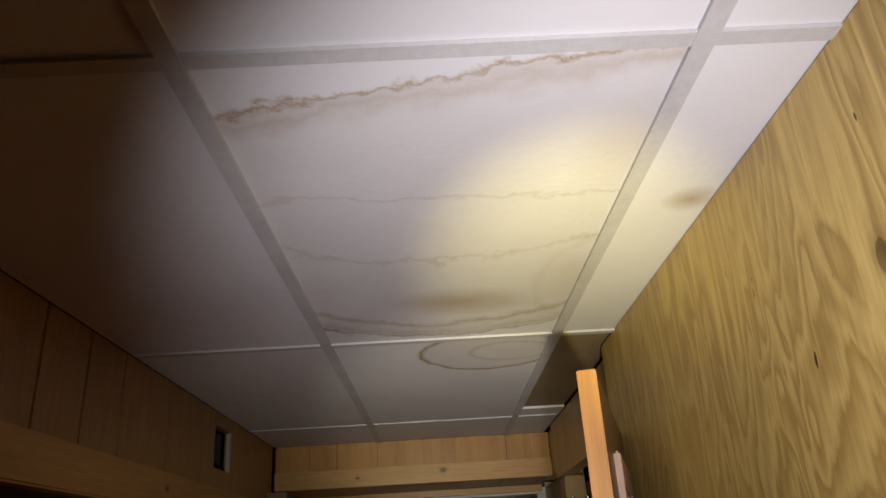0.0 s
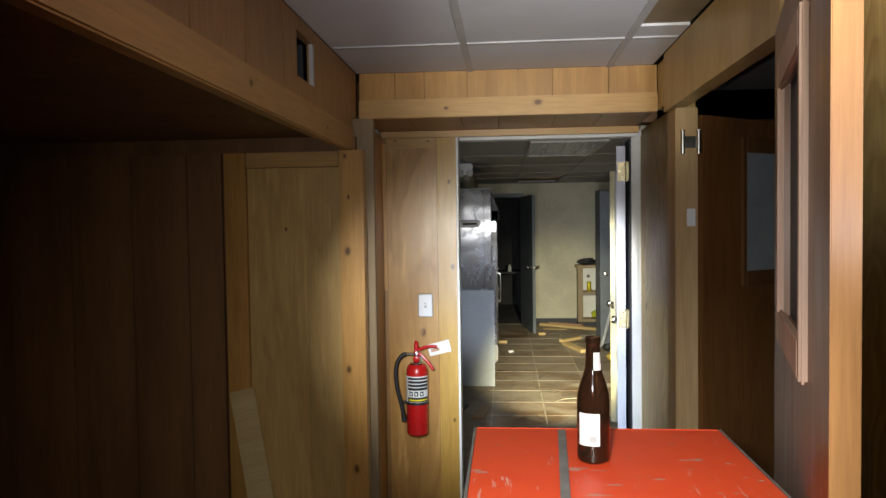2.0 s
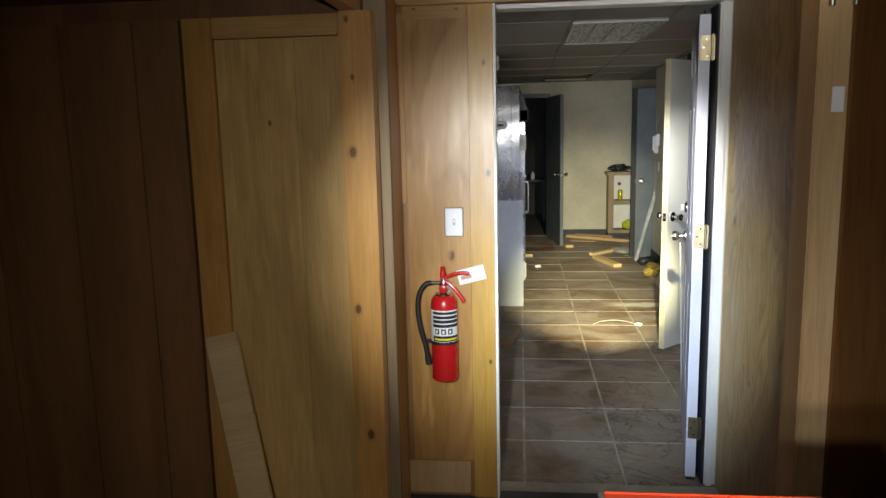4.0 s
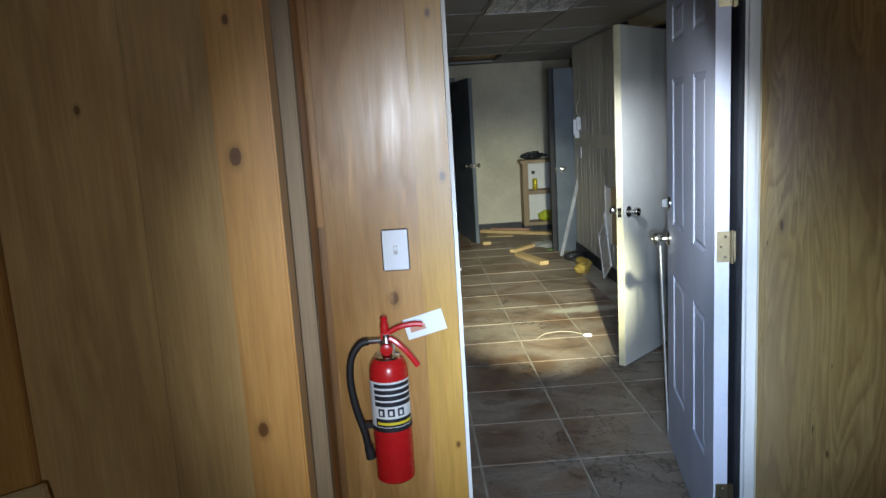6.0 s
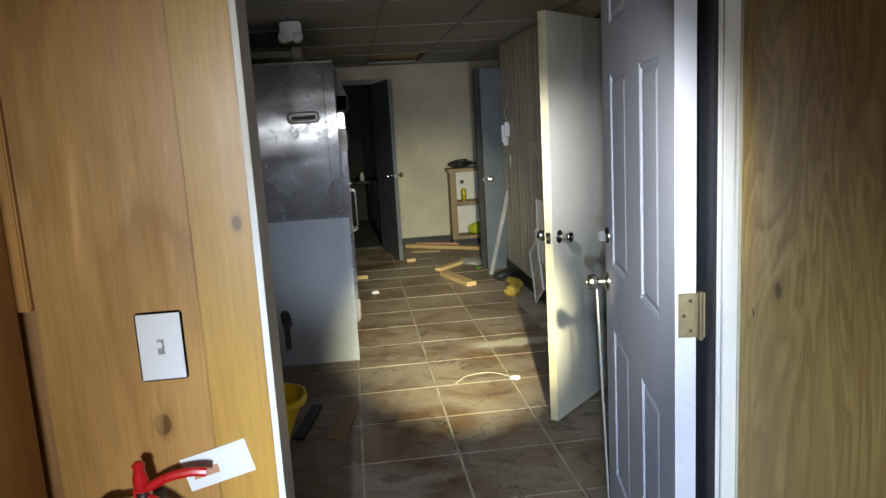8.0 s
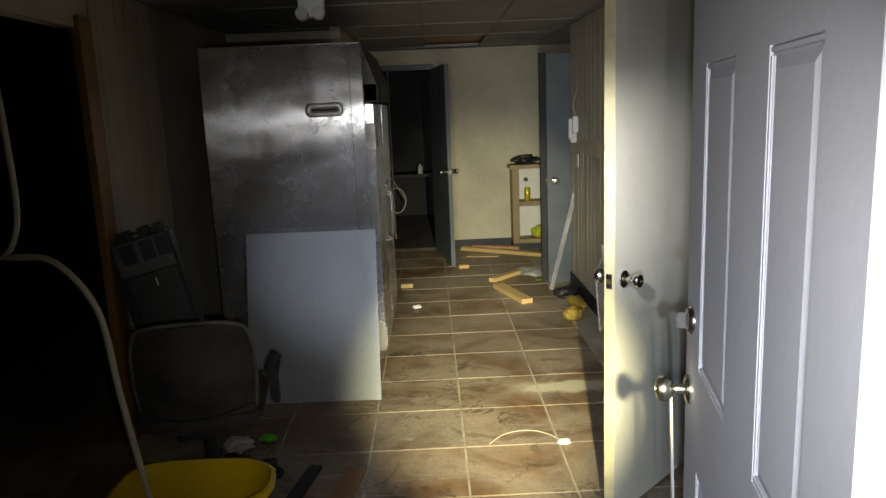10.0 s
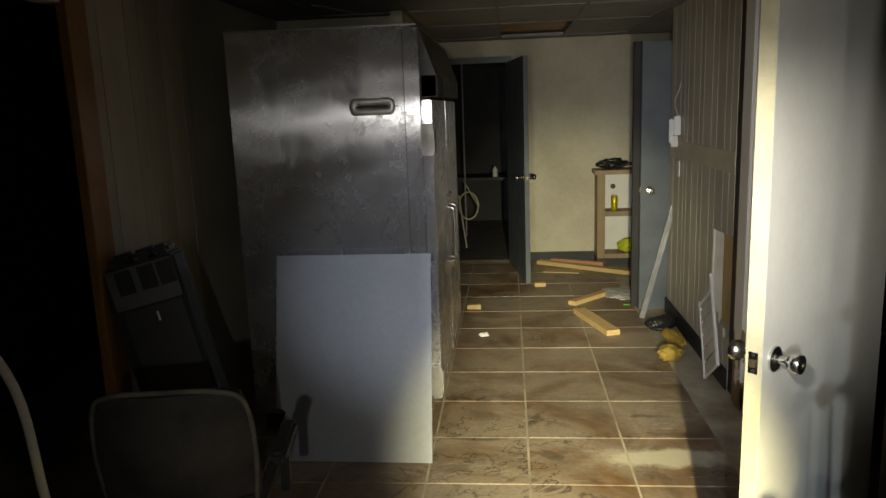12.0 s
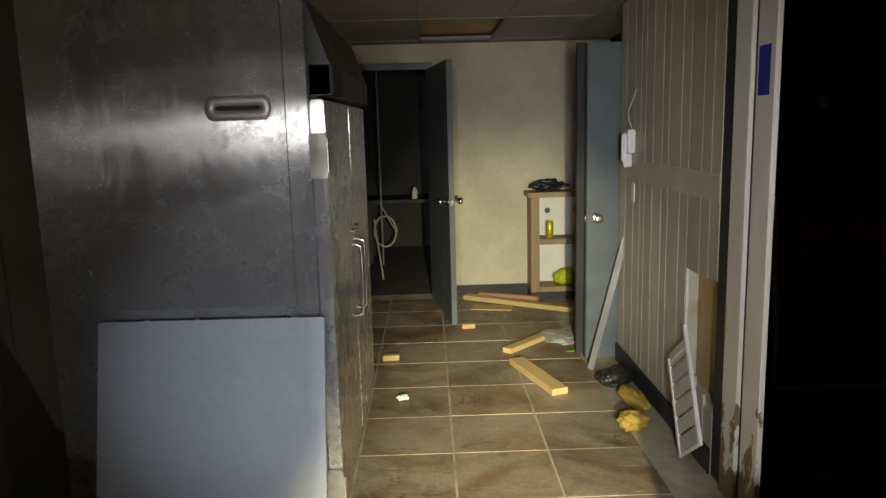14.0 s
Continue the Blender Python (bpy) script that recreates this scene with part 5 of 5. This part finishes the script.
def intercom():
    i = thing("wall_intercom", "white wall intercom hanging loose from a wire", "intercom", pose(2.328, 8.22, 1.44))
    part("housing", B(-0.045, 0.0, -0.045, 0.045, -0.065, 0.07, bevel=0.006), SWITCH, i)
    part("grip", B(-0.075, -0.046, -0.030, -0.005, -0.12, 0.05, bevel=0.008), SWITCH, i)
    part("cradle", B(-0.05, -0.002, 0.02, 0.05, -0.15, -0.07, bevel=0.005), PAPER, i)
    part("screen", B(-0.0465, -0.045, 0.005, 0.035, 0.02, 0.05), BLACK, i)
    part("wire", tube(bmesh.new(), [(-0.01, 0.0, 0.07), (-0.03, 0.02, 0.16), (-0.012, -0.01, 0.24), (-0.004, -0.05, 0.30)], 0.003, 6), HOSE_WHITE, i, "", True)


intercom()
single("wall_plate", B(-0.006, 0, -0.03, 0.03, -0.055, 0.055, bevel=0.002), SWITCH, "blank white plate on the panelling", "plate", pose(2.328, 8.20, 1.14))
single("blue_tape", B(-0.0015, 0, -0.045, 0.045, -0.09, 0.085), BLUE_TAPE, "strip of blue tape on the white jamb", "tape", pose(2.3175, 6.535, 1.73, 0, 0, 0))


def office_chair():
    c = thing("office_chair", "dusty black office chair with its back turned", "chair", pose(0.10, 5.02, 0, 0, 0, 8))
    bm = bmesh.new()
    n, mrows = 14, 10
    grid = {}
    for s in (0, 1):
        for i in range(n + 1):
            for j in range(mrows + 1):
                u, w = i / n * 2 - 1, j / mrows
                width = 0.235 - 0.035 * (abs(w - 0.45) * 1.8) ** 3
                round_top = 1 - 0.07 * abs(u) ** 4
                x = u * width
                z = 0.38 + 0.46 * w * round_top
                bulge = 0.03 * (1 - u * u) * (1 - (2 * w - 1) ** 2)
                y = -0.17 - 0.05 * w + 0.07 * u * u * (1 if s == 0 else 1) + (-0.025 - bulge if s == 0 else 0.025)
                grid[s, i, j] = bm.verts.new((x, y, z))
    for s in (0, 1):
        for i in range(n):
            for j in range(mrows):
                f = (grid[s, i, j], grid[s, i + 1, j], grid[s, i + 1, j + 1], grid[s, i, j + 1])
                bm.faces.new(f if s == 0 else f[::-1])
    rim = [(i, 0) for i in range(n)] + [(n, j) for j in range(mrows)] + [(i, mrows) for i in range(n, 0, -1)] + [(0, j) for j in range(mrows, 0, -1)]
    for k in range(len(rim)):
        a, b = rim[k], rim[(k + 1) % len(rim)]
        bm.faces.new((grid[0, a[0], a[1]], grid[1, a[0], a[1]], grid[1, b[0], b[1]], grid[0, b[0], b[1]]))
    part("backrest", bm, CHAIR_FABRIC, c, "worn black backrest", True)
    edge = [(-0.222, -0.135, 0.46), (-0.236, -0.155, 0.62), (-0.222, -0.172, 0.78), (-0.16, -0.208, 0.835), (0.0, -0.228, 0.848), (0.16, -0.208, 0.835), (0.222, -0.172, 0.78), (0.236, -0.155, 0.62), (0.222, -0.135, 0.46)]
    part("piping", tube(bmesh.new(), edge, 0.0075, 8), DUSTY_TAN, c, "dusty tan edge of the backrest", True)
    part("back_seam", tube(bmesh.new(), [(-0.20, -0.212, 0.50), (-0.1, -0.245, 0.475), (0.0, -0.255, 0.468), (0.1, -0.245, 0.475), (0.20, -0.212, 0.50)], 0.004, 6), GREY_PLASTIC, c, "", True)
    part("seat", B(-0.25, 0.25, -0.20, 0.26, 0.40, 0.48, bevel=0.03), CHAIR_FABRIC, c)
    part("back_bracket", B(-0.035, 0.035, -0.20, -0.16, 0.36, 0.46, bevel=0.006), GREY_PLASTIC, c)
    part("armrest", B(0.27, 0.32, -0.14, 0.12, 0.56, 0.60, bevel=0.012), GREY_PLASTIC, c)
    part("arm_post", B(0.28, 0.31, -0.04, 0.0, 0.42, 0.559, bevel=0.005), GREY_PLASTIC, c)
    part("gas_post", rod(bmesh.new(), (0, 0.03, 0.10), (0, 0.03, 0.40), 0.028), GREY_PLASTIC, c)
    for k in range(5):
        a = radians(72 * k + 20)
        e = (0.27 * math.cos(a), 0.03 + 0.27 * math.sin(a), 0.075)
        leg = part("leg", rod(bmesh.new(), (0, 0.03, 0.11), e, 0.026, 0.018), GREY_PLASTIC, c)
        part("caster", rod(bmesh.new(), (e[0] - 0.02 * math.sin(a), e[1] + 0.02 * math.cos(a), 0.028), (e[0] + 0.02 * math.sin(a), e[1] - 0.02 * math.cos(a), 0.028), 0.028), BLACK, leg)


office_chair()


MACHINE_GREY = plain("charcoal_panel", (0.045, 0.048, 0.052), 0.5, 0, 0.3, 6)
MACHINE_PALE = plain("grey_control_panel", (0.12, 0.125, 0.13), 0.5, 0, 0.3, 9)


def dark_machine():
    q = thing("dark_machine", "tall black office machine leaning on the corridor wall", "machine", pose(-0.13, 5.72, 0.0, -4, -13, 14))
    part("case", B(-0.15, 0.15, -0.10, 0.10, 0.012, 1.08, bevel=0.012), GREY_PLASTIC, q)
    part("front_panel", B(-0.105, 0.135, -0.108, -0.1005, 0.10, 0.90, bevel=0.004), MACHINE_GREY, q, "charcoal front panel")
    part("head_band", B(-0.125, 0.140, -0.112, -0.1005, 0.905, 1.07, bevel=0.005), MACHINE_PALE, q, "paler grey control band")
    for x in (-0.055, 0.035, 0.110):
        part("slot", B(x - 0.034, x + 0.030, -0.118, -0.1125, 0.965, 1.062, bevel=0.002), BLACK, q)
        part("top_bracket", B(x - 0.036, x + 0.032, -0.105, 0.04, 1.081, 1.125, bevel=0.014), BLACK, q)
    part("lamp_mark", B(0.02, 0.028, -0.110, -0.1082, 0.83, 0.87), PAPER, q)


dark_machine()


def mop_bucket():
    b = thing("mop_bucket", "yellow plastic mop bucket standing under the hose", "bucket", pose(0.235, 4.35, 0) @ Matrix.Diagonal((1, 1, 0.94, 1)))
    bm = bmesh.new()
    rings = []
    for (sx, sy, z) in ((0.17, 0.12, 0.06), (0.20, 0.145, 0.25), (0.225, 0.165, 0.42), (0.245, 0.18, 0.425), (0.245, 0.18, 0.452), (0.232, 0.168, 0.455), (0.205, 0.15, 0.26), (0.16, 0.11, 0.075)):
        ring = []
        for k in range(28):
            a = 2 * math.pi * k / 28
            x = math.copysign(abs(math.cos(a)) ** 0.55, math.cos(a)) * sx
            y = math.copysign(abs(math.sin(a)) ** 0.55, math.sin(a)) * sy
            spout = 0.045 * max(0.0, math.cos(a)) ** 8 if z > 0.4 else 0.0
            ring.append(bm.verts.new((x + spout, y, z)))
        rings.append(ring)
    for lo, hi in zip(rings, rings[1:]):
        for k in range(28):
            bm.faces.new((lo[k], lo[(k + 1) % 28], hi[(k + 1) % 28], hi[k]))
    bm.faces.new(rings[0][::-1])
    bm.faces.new(rings[-1])
    part("tub", bm, YELLOW, b, "", True)
    for x in (-0.12, 0.12):
        for y in (-0.08, 0.08):
            w = part("caster_fork", B(x - 0.012, x + 0.012, y - 0.01, y + 0.01, 0.03, 0.062), GREY_TRIM, b)
            part("wheel", rod(bmesh.new(), (x, y - 0.012, 0.028), (x, y + 0.012, 0.028), 0.028), RUBBER, w)


mop_bucket()
single("white_hose", tube(bmesh.new(), [(-0.42, 4.50, 1.20), (-0.27, 4.42, 1.205), (-0.12, 4.40, 1.185), (-0.005, 4.40, 1.02), (0.03, 4.40, 0.74), (0.07, 4.40, 0.45), (0.12, 4.38, 0.20), (0.16, 4.36, 0.10)], 0.011, 10), HOSE_WHITE, "cream plastic hose hanging into the bucket", "hose", Matrix(), "", True)
single("white_hose", tube(bmesh.new(), [(-0.29, 4.46, 2.27), (-0.24, 4.42, 1.9), (-0.215, 4.40, 1.6), (-0.215, 4.40, 1.36), (-0.25, 4.41, 1.25), (-0.30, 4.43, 1.205)], 0.010, 10), HOSE_WHITE, "cream plastic hose hanging from the ceiling", "hose", Matrix(), "", True)


def troffer():
    t = thing("ceiling_light", "unlit fluorescent ceiling light with a rippled lens", "light", pose(1.375, 5.03, CEIL2))
    m, nt, b = nodes_of("rippled_lens_reflections", 0.12)
    v = coords(nt, (5, 1, 1))
    w = noise_tex(nt, v, 9, 3, 0.5, 1.0)
    # bright and dark reflection streaks painted into the lens colour
    nt.links.new(ramp(nt, w, [(0.35, (0.40, 0.43, 0.47)), (0.6, (0.9, 0.92, 0.95))]), b.inputs["Base Color"])
    bump(nt, b, w, 0.9, 0.03)
    bm = bmesh.new()
    for q in ((-0.30, 0.30, -0.60, -0.575), (-0.30, 0.30, 0.575, 0.60), (-0.30, -0.28, -0.5745, 0.5745), (0.28, 0.30, -0.5745, 0.5745)):
        box(bm, q[0], q[1], q[2], q[3], -0.012, 0.004)
    part("frame", bm, CEIL_GRID, t)
    part("lens", B(-0.2795, 0.2795, -0.5745, 0.5745, -0.008, 0.002), m, t, "rippled lens with reflected streaks put in its colour")
    for x in (-0.14, 0.0, 0.14):
        part("rib", B(x - 0.004, x + 0.004, -0.574, 0.574, -0.013, -0.0085), CEIL_GRID, t)


troffer()
single("loose_strip", B(-0.013, 0.013, 0.0, 0.94, -0.003, 0.003, bevel=0.001), CEIL_GRID, "white ceiling strip hanging loose above the refrigerator", "strip", pose(0.07, 7.06, 2.203, 4.1, 0, -3.5))
em = thing("emergency_light", "white twin-head emergency light above the refrigerator", "light", pose(0.47, 6.36, 2.115))
part("housing", B(-0.07, 0.07, -0.05, 0.05, 0.03, 0.15, bevel=0.01), SWITCH, em)
for x in (-0.045, 0.045):
    part("lamp_head", lathe(bmesh.new(), [(0.022, 0.0), (0.035, 0.02), (0.035, 0.05), (0.02, 0.055)], 18, pose(x, -0.05, 0.03, 70, 0, 0)), PAPER, em, "", True)

# room beyond the far doorway and the side room
tb = thing("side_table", "dark table in the unlit room beyond", "table", pose(0.85, 12.5, 0))
part("tabletop", B(-0.45, 0.32, -0.3, 0.3, 0.70, 0.735, bevel=0.004), GREY_PLASTIC, tb)
for x in (-0.42, 0.29):
    for y in (-0.27, 0.27):
        part("leg", B(x - 0.02, x + 0.02, y - 0.02, y + 0.02, 0, 0.699), GREY_PLASTIC, tb)
single("bottle_white", lathe(bmesh.new(), [(0.03, 0), (0.032, 0.005), (0.032, 0.09), (0.014, 0.115), (0.014, 0.13)], 18), PAPER, "small white bottle on the dark table", "bottle", pose(0.95, 12.3, 0.7355), "", True)
pts = [(0.62 + 0.12 * math.cos(a), 11.9, 0.42 + 0.17 * math.sin(a)) for a in [k * 0.7 for k in range(11)]]
single("coiled_cable", tube(bmesh.new(), [(0.55, 12.195, 0.70)] + pts, 0.009, 8), HOSE_WHITE, "pale cable looped over the edge of the table", "cable", Matrix(), "", True)
single("floor_pole", rod(bmesh.new(), (0.57, 12.15, 0.0), (0.57, 12.15, 2.2), 0.012), GREY_TRIM, "thin grey pole in the unlit room", "pole")
single("leaning_rod", rod(bmesh.new(), (0.62, 11.3, 0.008), (0.50, 11.9, 0.55), 0.010), HOSE_WHITE, "pale rod leaning in the unlit room", "rod")

fb = thing("framed_board", "dark board in a white frame leaning in the side room", "board", pose(3.10, 7.9, 0.0, -6, 0, 0))
part("sheet", B(0.0, 0.9, -0.006, 0.006, 0.025, 1.10), BROWN_DOOR, fb)
part("frame_bottom", B(0, 0.9, -0.012, 0.012, 0.0, 0.024, bevel=0.002), WHITE_TRIM, fb)
part("frame_side", B(-0.026, -0.0005, -0.012, 0.012, 0.0, 1.12, bevel=0.002), WHITE_TRIM, fb)
gb = thing("electric_panel", "dark green metal box on the far side-room wall", "cabinet", pose(3.30, 8.44, 1.0))
part("case", B(-0.25, 0.25, -0.15, 0.0, 0, 0.95, bevel=0.006), GREEN_BOARD, gb)
part("lid", B(-0.23, 0.23, -0.162, -0.1505, 0.03, 0.92, bevel=0.003), GREEN_BOARD, gb)
part("latch", B(0.17, 0.19, -0.175, -0.1625, 0.10, 0.16, bevel=0.002), CHROME, gb)
part("label_plate", B(0.15, 0.20, -0.1645, -0.1622, 0.60, 0.68), PAPER, gb)


# ---- floor tiles of the corridor ----
def tile_material():
    m, nt, b = nodes_of("brown_floor_tile", 0.45)
    geo = nt.nodes.new("ShaderNodeNewGeometry")
    mp = node(nt, "ShaderNodeMapping")
    nt.links.new(geo.outputs["Position"], mp.inputs["Vector"])
    v = mp.outputs["Vector"]
    cloud = noise_tex(nt, v, 5.5, 6, 0.6, 0.6)
    c = ramp(nt, cloud, [(0.3, (0.075, 0.045, 0.025)), (0.5, (0.145, 0.083, 0.040)), (0.7, (0.21, 0.13, 0.068))])
    dust = noise_tex(nt, v, 1.6, 6, 0.65, 1.2)
    fine = noise_tex(nt, v, 45, 4, 0.65)
    d = maths(nt, "MULTIPLY", ramp(nt, dust, [(0.34, (0.05,) * 3), (0.56, (1,) * 3)]), maths(nt, "MULTIPLY_ADD", fine, 0.9, 0.1))
    c = vary(nt, c, 0.22)
    c = mix(nt, d, c, (0.40, 0.35, 0.28))
    wet = ramp(nt, noise_tex(nt, v, 2.3, 5, 0.6, 2.0), [(0.60, (0, 0, 0)), (0.64, (1, 1, 1))])
    c = mix(nt, maths(nt, "MULTIPLY", wet, 0.5), c, (0.05, 0.03, 0.02))
    tide = ramp(nt, noise_tex(nt, v, 1.9, 5, 0.62, 1.0), [(0.50, (0, 0, 0)), (0.512, (1, 1, 1)), (0.524, (0, 0, 0))])
    where = ramp(nt, noise_tex(nt, v, 0.9, 2), [(0.45, (0, 0, 0)), (0.55, (1, 1, 1))])
    c = mix(nt, maths(nt, "MULTIPLY", maths(nt, "MULTIPLY", tide, where), 0.8), c, (0.03, 0.02, 0.015))
    wipe = node(nt, "ShaderNodeMapping", Scale=(0.9, 6, 1), Rotation=(0, 0, 0.25))
    nt.links.new(geo.outputs["Position"], wipe.inputs["Vector"])
    scr = ramp(nt, noise_tex(nt, wipe.outputs["Vector"], 4.0, 6, 0.7, 0.5), [(0.60, (0, 0, 0)), (0.70, (1, 1, 1))])
    c = mix(nt, maths(nt, "MULTIPLY", scr, 0.5), c, (0.50, 0.47, 0.40))
    spot = nt.nodes.new("ShaderNodeVectorMath")
    spot.operation = "SUBTRACT"
    nt.links.new(v, spot.inputs[0])
    spot.inputs[1].default_value = (1.84, 6.10, 0)
    flat = nt.nodes.new("ShaderNodeVectorMath")
    flat.operation = "MULTIPLY"
    nt.links.new(spot.outputs[0], flat.inputs[0])
    flat.inputs[1].default_value = (1, 3.2, 0)
    size = nt.nodes.new("ShaderNodeVectorMath")
    size.operation = "LENGTH"
    nt.links.new(flat.outputs[0], size.inputs[0])
    smear = ramp(nt, maths(nt, "ADD", size.outputs["Value"], maths(nt, "MULTIPLY_ADD", noise_tex(nt, v, 9, 5, 0.7), 0.5, -0.25)), [(0.2, (0.8,) * 3), (0.34, (0, 0, 0))])
    c = mix(nt, smear, c, (0.58, 0.54, 0.42))
    nt.links.new(c, b.inputs["Base Color"])
    r = maths(nt, "MULTIPLY_ADD", d, 0.35, maths(nt, "MULTIPLY_ADD", wet, -0.15, 0.42))
    nt.links.new(r, b.inputs["Roughness"])
    bump(nt, b, maths(nt, "ADD", cloud, maths(nt, "MULTIPLY", fine, 0.3)), 0.18, 0.004)
    return m


TILE = tile_material()
GROUT = plain("pale_grout", (0.46, 0.41, 0.31), 0.85, 0, 0.35, 4, 0.3, (0.12, 0.09, 0.06))
floor = structure("floor_corridor", B(-1.9, 2.40, 2.56, 10.62, -0.12, -0.003), GROUT, "brown slate-look tile floor with pale grout and dirt")
PITCH = 0.4572
half = PITCH / 2 - 0.0045
bm = B(-half, half, -half, half, -0.009, 0.0)
for v in bm.verts:
    if v.co.z > -0.001:
        v.co.x *= 0.993
        v.co.y *= 0.993
tile_mesh = mesh_of("tile", bm, TILE)
rng = random.Random(7)
for i in range(-4, 3):
    for j in range(-6, 12):
        x, y = 1.2 + (i + 0.5) * PITCH, 5.384 + (j + 0.5) * PITCH
        if x - half < -0.34 and not 3.6 < y < 5.4:
            continue
        if x + half > 2.42 or y > 10.5:
            continue
        ob = new("tile", tile_mesh)
        ob.parent = floor
        ob.matrix_basis = pose(x, y, rng.uniform(-0.0008, 0.0012), rng.uniform(-0.12, 0.12), rng.uniform(-0.12, 0.12), rng.choice((0, 90, 180, 270)))
